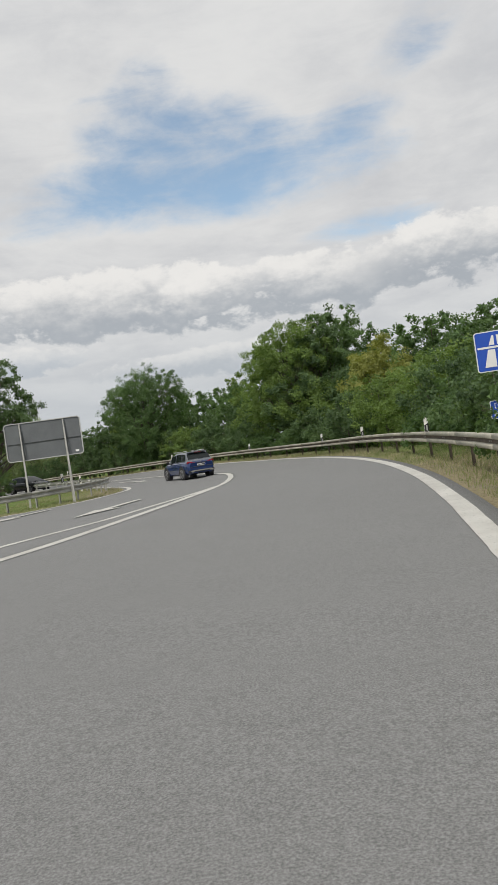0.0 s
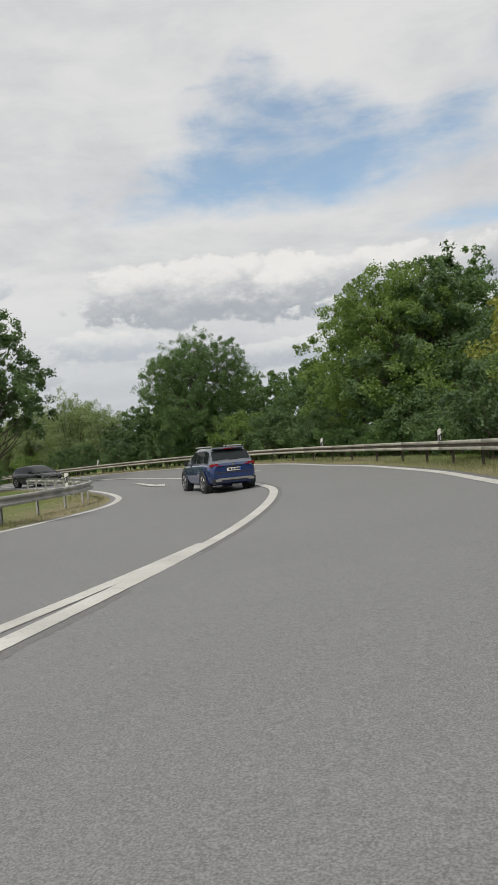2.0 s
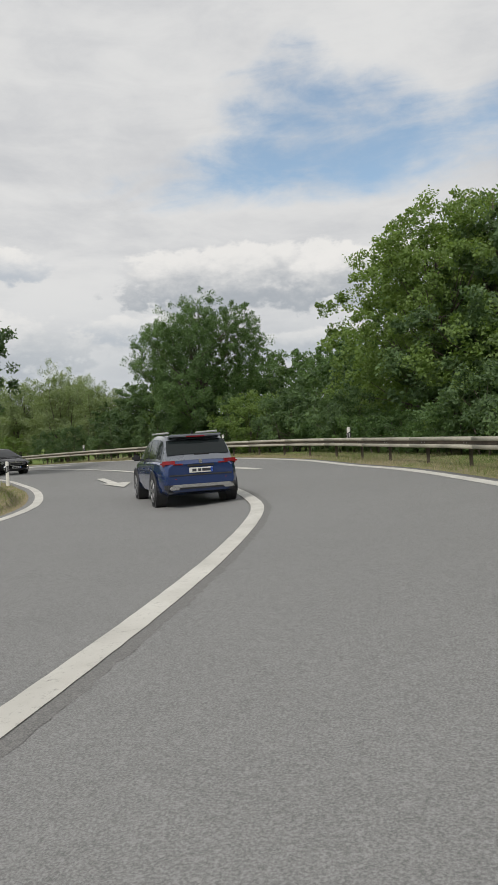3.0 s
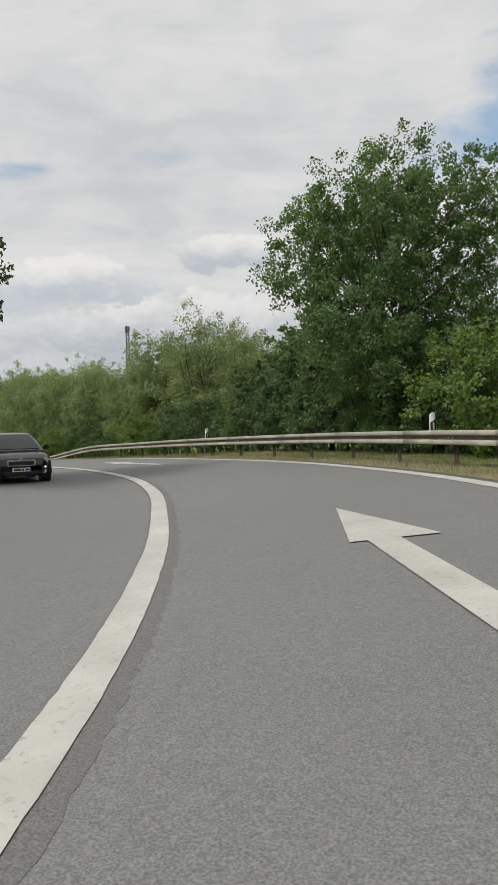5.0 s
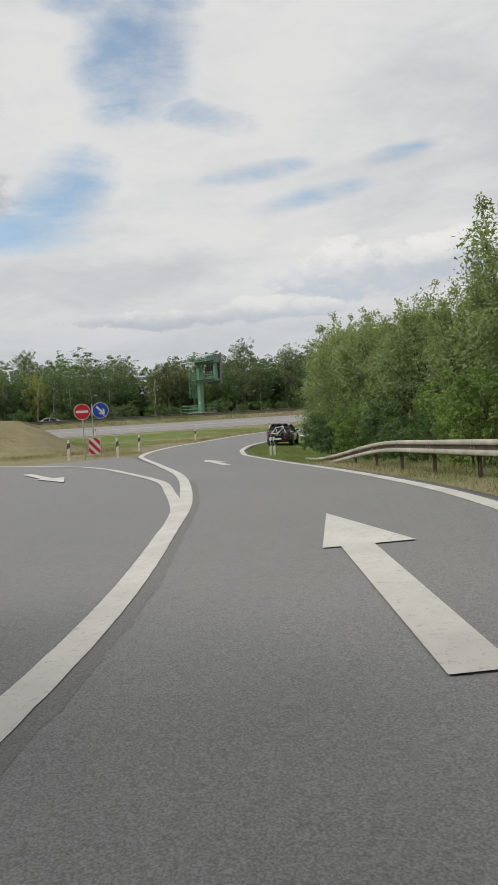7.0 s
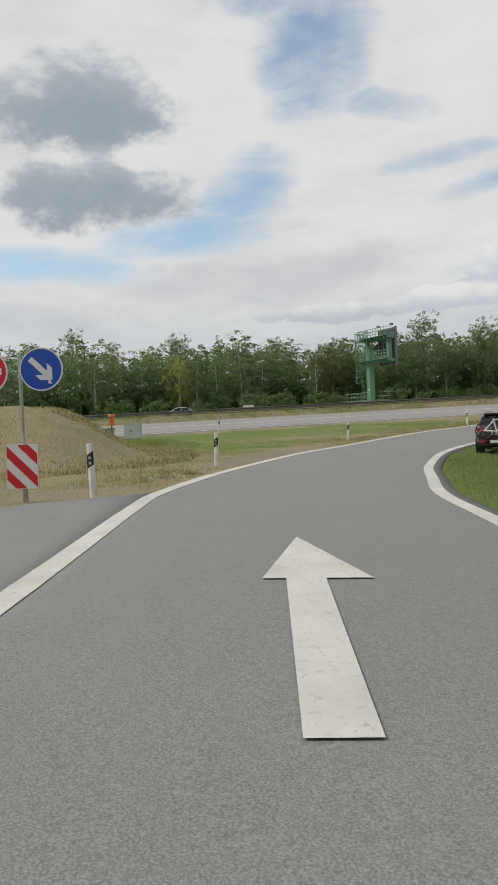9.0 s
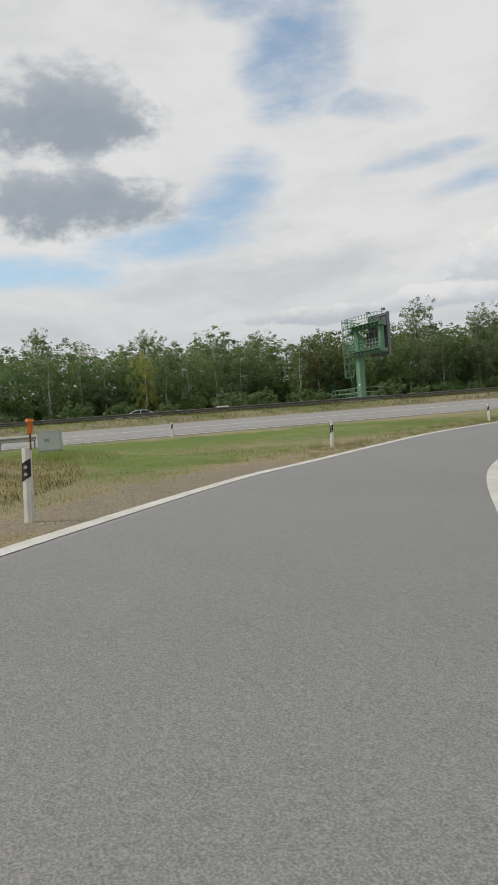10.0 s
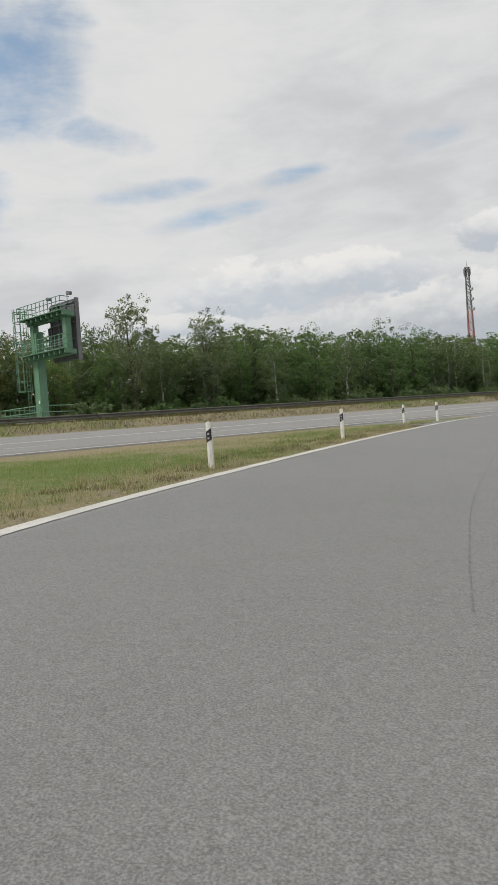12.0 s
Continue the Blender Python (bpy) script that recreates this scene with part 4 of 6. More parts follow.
def big_sign_back():
    x0, y0 = -9.42, 33.75
    g = land_at(x0, y0)
    t = thing("direction_sign", "large grey direction sign seen from its back on lattice legs", "road sign", at=pose(x0, y0, g, 0, 0, 6))
    zc, w, h = 2.97 - g, 3.5, 1.78
    bm = plate_outline(fresh(), w, h, 0.16, 0.05, 0.03, (0, zc))
    part("panel", bm, ALU_BACK, t, "dull grey metal back")
    for side in (-1, 1):
        bm = fresh()
        box(bm, (w - 0.2, 0.06, 0.045), (0, 0.03, zc + side * (h / 2 - 0.02)), bevel=0.01)
        part("edge_profile", bm, ALU_EDGE, t, "pale metal edge")
        bm = fresh()
        box(bm, (0.045, 0.06, h - 0.2), (side * (w / 2 - 0.02), 0.03, zc), bevel=0.01)
        part("edge_profile", bm, ALU_EDGE, t, "pale metal edge")
    for sx in (-1, 1):
        for sz in (-1, 1):
            bm = fresh()
            for k in range(5):
                a, b = radians(90 * k / 5), radians(90 * (k + 1) / 5)
                cx, cz = sx * (w / 2 - 0.16), zc + sz * (h / 2 - 0.16)
                rod(bm, (cx + sx * 0.14 * math.cos(a), 0.03, cz + sz * 0.14 * math.sin(a)), (cx + sx * 0.14 * math.cos(b), 0.03, cz + sz * 0.14 * math.sin(b)), 0.025, sides=6)
            part("edge_profile", bm, ALU_EDGE, t)
    bm = fresh()
    box(bm, (w - 0.1, 0.05, 0.05), (0, 0.02, zc - 0.05), bevel=0.008)
    part("stiffener", bm, ALU_BACK, t)
    bm = fresh()
    box(bm, (0.16, 0.008, 0.09), (w / 2 - 0.3, 0.044, zc - h / 2 + 0.18))
    part("sticker", bm, SIGN_WHITE, t, "small white sticker")
    for fx in (-1.02, 0.98):
        leg = part("leg", rod(fresh(), (fx, -0.03, -0.4), (fx, -0.03, zc + h / 2 - 0.05), 0.038, sides=8), ZINC, t)
        bm = rod(fresh(), (fx + 0.16, -0.62, -0.4), (fx, -0.05, zc + h / 2 - 0.15), 0.032, sides=8)
        part("strut", bm, ZINC, leg)
        bm = fresh()
        for k in range(7):
            z = 0.1 + 0.42 * k
            f = 1 - z / (zc + h / 2)
            zn = z + 0.42
            rod(bm, (fx + 0.14 * f, -0.03 - 0.57 * f, z), (fx, -0.03, zn if k % 2 else z), 0.014, sides=6)
        part("brace", bm, ZINC, leg)
    return t


big_sign_back()


def motorway_sign():
    x0, y0 = 5.86, 16.5
    g = land_at(x0, y0)
    t = thing("motorway_sign", "square blue motorway sign with white carriageway symbol on a post", "road sign", at=pose(x0, y0, g, 0, 0, -14))
    zc = 2.69 - g
    s = 0.92
    part("panel", plate_outline(fresh(), s, s, 0.06, 0, 0.02, (0, zc)), SIGN_WHITE, t, "white rimmed sheet")
    part("face", plate_outline(fresh(), s - 0.045, s - 0.045, 0.045, -0.004, 0.003, (0, zc)), SIGN_BLUE, t, "blue face")
    for sx in (-1, 1):
        part("symbol", flat_shape(fresh(), [(sx * 0.03, zc - 0.36), (sx * 0.29, zc - 0.36), (sx * 0.185, zc + 0.04), (sx * 0.03, zc + 0.04)], -0.010), SIGN_WHITE, t, "white carriageway symbol")
        part("symbol", flat_shape(fresh(), [(sx * 0.03, zc + 0.14), (sx * 0.155, zc + 0.14), (sx * 0.07, zc + 0.36), (sx * 0.03, zc + 0.36)], -0.010), SIGN_WHITE, t, "white carriageway symbol")
    part("symbol", box(fresh(), (0.82, 0.004, 0.045), (0, -0.009, zc + 0.09)), SIGN_WHITE, t, "white bridge bar")
    tube_post(0, 0.07, zc + s / 2 - 0.05, 0.04, t)
    t2 = thing("route_sign", "small blue route sign with white lettering on the same post", "road sign", at=pose(x0, y0, g, 0, 0, -14))
    z2 = 1.36 - g
    part("panel", plate_outline(fresh(), 0.62, 0.42, 0.04, 0, 0.02, (0, z2)), SIGN_WHITE, t2, "white rimmed sheet")
    part("face", plate_outline(fresh(), 0.59, 0.39, 0.03, -0.004, 0.003, (0, z2)), SIGN_BLUE, t2, "blue face")
    part("number_frame", plate_outline(fresh(), 0.26, 0.13, 0.02, -0.008, 0.003, (-0.08, z2 + 0.09)), SIGN_WHITE, t2)
    part("number_field", plate_outline(fresh(), 0.23, 0.10, 0.015, -0.012, 0.003, (-0.08, z2 + 0.09)), SIGN_BLUE, t2)
    part("number_bar", box(fresh(), (0.13, 0.003, 0.06), (-0.08, -0.014, z2 + 0.09)), SIGN_WHITE, t2)
    writing = bpy.data.curves.new("lettering", "FONT")
    writing.body, writing.size, writing.extrude = "E-M", 0.17, 0.002
    ob = new("lettering", writing)
    writing.materials.append(SIGN_WHITE)
    ob.parent = t2
    ob.matrix_basis = pose(-0.25, -0.010, z2 - 0.15, 90)


motorway_sign()


def disc(bm, r, y, thick, z):
    rod(bm, (0, y, z), (0, y + thick, z), r, sides=40)
    return bm


def gore_signs():
    g = land_at(-49.6, 80.17)
    t = thing("no_entry_sign", "round red no-entry sign on a grey steel pole", "road sign", at=pose(-49.6, 80.17, g, 0, 0, 72))
    z = 2.21 - g
    part("panel", disc(fresh(), 0.39, 0.0, 0.02, z), SIGN_WHITE, t, "white rimmed disc")
    part("face", disc(fresh(), 0.365, -0.005, 0.004, z), SIGN_RED, t, "red face")
    part("bar", box(fresh(), (0.58, 0.004, 0.115), (0, -0.008, z), bevel=0.0), SIGN_WHITE, t, "white bar")
    tube_post(0.02, 0.06, z + 0.25, 0.032, t)
    t = thing("keep_right_sign", "round blue sign with a white slanting arrow on a pole", "road sign", at=pose(-49.66, 81.12, land_at(-49.66, 81.12), 0, 0, 72))
    z = 2.25 - land_at(-49.66, 81.12)
    part("panel", disc(fresh(), 0.39, 0.0, 0.02, z), SIGN_WHITE, t, "white rimmed disc")
    part("face", disc(fresh(), 0.365, -0.005, 0.004, z), SIGN_BLUE, t, "blue face")
    a = radians(-135)
    arrow_shape = [(-0.05, -0.27), (0.05, -0.27), (0.05, 0.10), (0.15, 0.0), (0.15, 0.13), (0.0, 0.28), (-0.15, 0.13), (-0.15, 0.0), (-0.05, 0.10)]
    turned = [(x * math.cos(a) - y * math.sin(a), z + x * math.sin(a) + y * math.cos(a)) for x, y in arrow_shape]
    part("symbol", flat_shape(fresh(), turned, -0.009), SIGN_WHITE, t, "white arrow")
    tube_post(-0.40, 0.06, z + 0.32, 0.032, t)
    bm = fresh()
    for dz in (-0.12, 0.12):
        box(bm, (0.5, 0.03, 0.03), (-0.2, 0.04, z + dz))
    part("bracket", bm, ZINC, t)
    for sx in (-1.05, 0.02):
        bm = rod(fresh(), (sx, 0.10, z - 0.30), (sx + 0.16, 0.02, z - 0.22), 0.045, 0.055, 12)
        part("spot_lamp", bm, WHITE_PLASTIC, t, "small pale sign lamp")
    x0, y0 = -49.87 + 0.26 * math.sin(radians(72)), 80.77 - 0.26 * math.cos(radians(72))
    t = thing("hazard_board", "small red and white diagonally striped hazard board", "road sign", at=pose(x0, y0, land_at(x0, y0), 0, 1.5, 72))
    z = 0.52 - land_at(x0, y0)
    w, h = 0.27, 0.39
    part("panel", plate_outline(fresh(), 0.56, 0.80, 0.02, 0, 0.02, (0, z)), SIGN_WHITE, t, "white sheet")
    for c0 in (-0.40, 0.0, 0.40):
        # a band that falls by one unit per unit to the right, cut by the sheet's edges
        lo, hi = c0 - 0.10, c0 + 0.10
        edge = []
        for x in np.linspace(-w, w, 28):
            edge.append((x, max(-h, min(h, lo - x)), max(-h, min(h, hi - x))))
        edge = [e for e in edge if e[2] - e[1] > 0.004]
        outline = [(x, z + v) for x, v, _ in edge] + [(x, z + v) for x, _, v in reversed(edge)]
        part("stripe", flat_shape(fresh(), outline, -0.005), SIGN_RED, t, "red diagonal stripe")
    tube_post(0.0, 0.05, z + 0.2, 0.03, t)


gore_signs()


def mast():
    """Green steel gantry column with two railed walkways that carry a display box."""
    x0, y0 = -127.0, 129.2
    g = land_at(x0, y0)
    t = thing("display_gantry", "green steel motorway gantry mast with railed walkways and display box", "gantry", at=pose(x0, y0, g, 0, 0, 8))
    Z = 3.3 - g
    bm = box(fresh(), (4.2, 3.2, 0.7), (0.3, 0, Z - 0.35), bevel=0.05)
    part("plinth", bm, CONCRETE, t, "stained concrete plinth")
    bm = box(fresh(), (0.95, 0.75, 7.6), (0, 0, Z + 3.8), bevel=0.06)
    part("column", bm, MAST_GREEN, t)
    part("label_plate", box(fresh(), (0.18, 0.012, 0.26), (0.2, -0.386, Z + 1.6)), SIGN_WHITE, t, "small white plate")
    for lift in (5.3, 8.35):
        bm = fresh()
        box(bm, (6.2, 0.55, 0.42), (2.35, -0.15, Z + lift), bevel=0.03)
        arm = part("arm", bm, MAST_GREEN, t)
        for k in range(8):
            bm = box(fresh(), (0.14, 0.75, 0.34), (0.2 + k * 0.76, -0.72, Z + lift + 0.02), bevel=0.02)
            part("bracket", bm, MAST_GREEN, arm)
        bm = box(fresh(), (6.5, 0.85, 0.07), (2.25, -0.82, Z + lift + 0.24), bevel=0.01)
        part("walkway", bm, MAST_GREEN, t)
        for k in range(12):
            part("railing_post", rod(fresh(), (-0.95 + 0.59 * k, -1.2, Z + lift + 0.2), (-0.95 + 0.59 * k, -1.2, Z + lift + 1.35), 0.035, sides=6), MAST_GREEN, t)
        for dz in (0.55, 0.95, 1.35):
            part("handrail", rod(fresh(), (-1.0, -1.2, Z + lift + dz), (5.52, -1.2, Z + lift + dz), 0.032, sides=6), MAST_GREEN, t)
            part("handrail", rod(fresh(), (-1.0, -1.2, Z + lift + dz), (-1.0, 0.6, Z + lift + dz), 0.032, sides=6), MAST_GREEN, t)
            part("handrail", rod(fresh(), (5.52, -1.2, Z + lift + dz), (5.52, -0.3, Z + lift + dz), 0.032, sides=6), MAST_GREEN, t)
    part("end_post", box(fresh(), (0.55, 0.55, 3.4), (4.7, -0.15, Z + 6.8), bevel=0.04), MAST_GREEN, t)
    part("end_post", box(fresh(), (0.55, 0.55, 3.4), (-0.1, -0.15, Z + 6.8), bevel=0.04), MAST_GREEN, t)
    part("display_box", box(fresh(), (3.5, 0.35, 4.9), (3.45, 0.55, Z + 7.2), bevel=0.04), PANEL_GREY, t, "dark grey display box")
    part("display_edge", box(fresh(), (0.06, 0.40, 5.1), (5.25, 0.58, Z + 7.2), bevel=0.02), TOWER_GREY, t, "grey metal edge")
    for k in range(3):
        part("cabinet_door", box(fresh(), (0.7, 0.06, 1.7), (1.6 + k * 0.85, 0.34, Z + 6.9), bevel=0.02), BLACK_PLASTIC, t)
    for x in (2.2, 5.1):
        bm = rod(fresh(), (x, -0.2, Z + 9.2), (x, -0.2, Z + 10.15), 0.03, sides=6)
        arm = part("lamp_arm", bm, TOWER_GREY, t)
        part("lamp_head", box(fresh(), (0.5, 0.3, 0.28), (x + 0.3, -0.2, Z + 10.0), (0, 12, 0), 0.04), TOWER_GREY, arm)
    # caged ladder on the column
    for x in (-1.25, -0.8):
        part("ladder_rail", rod(fresh(), (x, -0.5, Z + 0.3), (x, -0.5, Z + 9.6), 0.03, sides=6), MAST_GREEN, t)
    for k in range(24):
        part("rung", rod(fresh(), (-1.25, -0.5, Z + 0.5 + 0.38 * k), (-0.8, -0.5, Z + 0.5 + 0.38 * k), 0.016, sides=5), MAST_GREEN, t)
    for k in range(9):
        bm = fresh()
        pts = [(-1.15 + 0.62 * math.cos(radians(a)), -0.5 - 0.95 * max(0, math.sin(radians(a))), Z + 2.6 + 0.85 * k) for a in range(0, 181, 30)]
        for a, b in zip(pts[:-1], pts[1:]):
            rod(bm, a, b, 0.032, sides=5)
        part("ladder_hoop", bm, MAST_GREEN, t)
    for a in (0, 40, 75, 105, 140, 180):
        p = (-1.15 + 0.62 * math.cos(radians(a)), -0.5 - 0.95 * math.sin(radians(a)))
        part("ladder_strip", rod(fresh(), (*p, Z + 2.6), (*p, Z + 9.7), 0.028, sides=5), MAST_GREEN, t)
    # railing round the plinth
    for k in range(9):
        x = -3.6 + k * 0.775
        part("railing_post", rod(fresh(), (x, -1.9, Z - 0.6), (x, -1.9, Z + 1.15), 0.04, sides=6), MAST_GREEN, t)
    for dz in (0.1, 0.62, 1.15):
        part("handrail", rod(fresh(), (-3.6, -1.9, Z + dz), (2.6, -1.9, Z + dz), 0.04, sides=6), MAST_GREEN, t)
        for x in (-3.6, 2.6):
            part("handrail", rod(fresh(), (x, -1.9, Z + dz), (x, 1.4, Z + dz), 0.04, sides=6), MAST_GREEN, t)
    # braces behind the display
    for x in (1.75, 2.9, 4.05):
        part("display_rib", box(fresh(), (0.10, 0.12, 4.6), (x, 0.33, Z + 7.2), bevel=0.02), TOWER_GREY, t, "grey metal rib")
    for dz in (5.05, 6.4, 7.8, 9.4):
        part("display_rail", box(fresh(), (3.3, 0.09, 0.08), (3.45, 0.32, Z + dz)), TOWER_GREY, t, "grey metal rail")


mast()


def cabinet():
    x0, y0 = -87.2, 89.0
    t = thing("service_cabinet", "pale grey roadside service cabinet with two doors in the grass", "cabinet", at=pose(x0, y0, land_at(x0, y0), 0, 0, 69))
    part("plinth", box(fresh(), (1.16, 0.46, 0.4), (0, 0, -0.1), bevel=0.01), CONCRETE, t)
    body = part("body", box(fresh(), (1.2, 0.48, 1.0), (0, 0, 0.55), bevel=0.015), CABINET_GREY, t)
    part("lid", box(fresh(), (1.26, 0.54, 0.06), (0, 0, 1.08), bevel=0.015), CABINET_GREY, t)
    for sx in (-1, 1):
        door = part("door", box(fresh(), (0.56, 0.02, 0.9), (sx * 0.29, -0.25, 0.54), bevel=0.006), CABINET_GREY, t)
        part("lock", box(fresh(), (0.05, 0.03, 0.14), (sx * 0.07 - 0.1, -0.27, 0.6), bevel=0.008), BLACK_PLASTIC, door)


cabinet()


def orange_marker():
    x0, y0 = -92.2, 88.2
    t = thing("emergency_marker", "orange plastic marker head on a brown wooden post", "marker post", at=pose(x0, y0, land_at(x0, y0), 0, 2, 75))
    part("pole", box(fresh(), (0.10, 0.10, 1.7), (0, 0, 0.45), bevel=0.015), BROWN_POST, t)
    bm = fresh()
    box(bm, (0.30, 0.26, 0.75), (0, 0, 1.35), bevel=0.06)
    part("head", bm, ORANGE, t, "bright orange housing")
    bm = rod(fresh(), (0, 0, 1.68), (0, 0, 1.86), 0.27, 0.22, 14)
    part("cap", bm, ORANGE, t)


orange_marker()


def cell_tower():
    x0, y0 = -193.8, 300.5
    g = 6.0
    t = thing("radio_mast", "tall grey and red lattice radio mast with antennas above the trees", "radio mast", at=pose(x0, y0, g, 0, 0, 20))
    high = 40.8
    corners = [(-1, -1), (1, -1), (1, 1), (-1, 1)]
    for cx, cy in corners:
        part("leg", rod(fresh(), (cx * 1.1, cy * 1.1, 0), (cx * 0.5, cy * 0.5, high), 0.13, 0.11, 6), TOWER_GREY, t)
    for k in range(18):
        z0, z1 = high * k / 18, high * (k + 1) / 18
        s0, s1 = 1.1 - 0.6 * k / 18, 1.1 - 0.6 * (k + 1) / 18
        bm = fresh()
        for i in range(4):
            a, b = corners[i], corners[(i + 1) % 4]
            rod(bm, (a[0] * s0, a[1] * s0, z0), (b[0] * s1, b[1] * s1, z1), 0.07, sides=5)
            rod(bm, (b[0] * s0, b[1] * s0, z0), (a[0] * s1, a[1] * s1, z1), 0.07, sides=5)
            rod(bm, (a[0] * s1, a[1] * s1, z1), (b[0] * s1, b[1] * s1, z1), 0.07, sides=5)
        part("lattice", bm, TOWER_RED if 6 <= k <= 11 else TOWER_GREY, t, "red lattice bay" if 6 <= k <= 11 else "")
    for k in range(6):
        a = radians(60 * k)
        bm = box(fresh(), (0.35, 0.22, 2.4), (0.95 * math.cos(a), 0.95 * math.sin(a), high - 1.2 - 0.4 * (k % 2)), (0, 0, math.degrees(a) + 90), 0.05)
        part("antenna", bm, TOWER_GREY, t)
    for k in range(3):
        part("dish", rod(fresh(), (1.1, -0.9 + 0.3 * k, high - 7 - 3 * k), (1.5, -1.1 + 0.3 * k, high - 7 - 3 * k), 0.5, 0.45, 14), CABINET_GREY, t)
    part("spike", rod(fresh(), (0, 0, high - 1), (0, 0, high + 2.3), 0.06, 0.03, 6), TOWER_GREY, t)


cell_tower()


def far_box():
    x0, y0 = -131.5, 112.6
    t = thing("sensor_housing", "small pale sensor housing on a short stand behind the barrier", "sensor", at=pose(x0, y0, land_at(x0, y0), 0, 0, 80))
    part("stand", box(fresh(), (0.5, 0.3, 1.2), (0, 0, 0.5), bevel=0.03), CABINET_GREY, t)
    part("head", box(fresh(), (1.5, 0.4, 0.28), (0, 0, 1.2), bevel=0.05), WHITE_PLASTIC, t)


far_box()


# ---------------------------------------------------------------- trees and shrubs
def leaf_cloud(rng, clumps, sizes, hearts, per, leaf, thin, flat=0.7, up_bias=0.5, corners=4):
    """Small folded leaves scattered in clumps, turned outwards from the heart of their spray: verts and faces."""
    n = len(clumps) * per
    c = np.repeat(clumps, per, axis=0)
    r = np.repeat(sizes, per)[:, None]
    d = rng.normal(size=(n, 3))
    d /= np.linalg.norm(d, axis=1, keepdims=True) + 1e-9
    d *= rng.random((n, 1)) ** 0.45
    d[:, 2] *= flat
    p = c + d * r
    a = rng.normal(size=(n, 3))
    a[:, 2] -= 0.25
    a /= np.linalg.norm(a, axis=1, keepdims=True)
    out = p - np.repeat(hearts, per, axis=0)
    out /= np.linalg.norm(out, axis=1, keepdims=True) + 1e-9
    nrm = rng.normal(size=(n, 3)) * 0.55 + out * 0.9
    nrm[:, 2] += up_bias
    b = np.cross(nrm, a)
    b /= np.linalg.norm(b, axis=1, keepdims=True) + 1e-9
    fold = np.cross(a, b)
    size = leaf * (0.65 + 0.7 * rng.random((n, 1)))
    if corners == 3:
        v = np.stack([p - b * size * thin / 2, p + b * size * thin / 2, p + a * size * 0.95 + b * size * thin * 0.15], 1)
        return v.reshape(-1, 3), np.arange(n * 3).reshape(n, 3)
    v = np.stack([p, p + a * size * 0.5 + b * size * thin / 2 + fold * size * 0.10, p + a * size, p + a * size * 0.5 - b * size * thin / 2 + fold * size * 0.10], 1)
    return v.reshape(-1, 3), np.arange(n * 4).reshape(n, 4)


def spread(pos, n, gap):
    """Up to n places out of many, none nearer than gap to another."""
    kept = []
    for p in pos:
        if len(kept) == n:
            break
        if not kept or np.min(np.sum((np.array(kept) - p) ** 2, axis=1)) > gap * gap:
            kept.append(p)
    return np.array(kept)


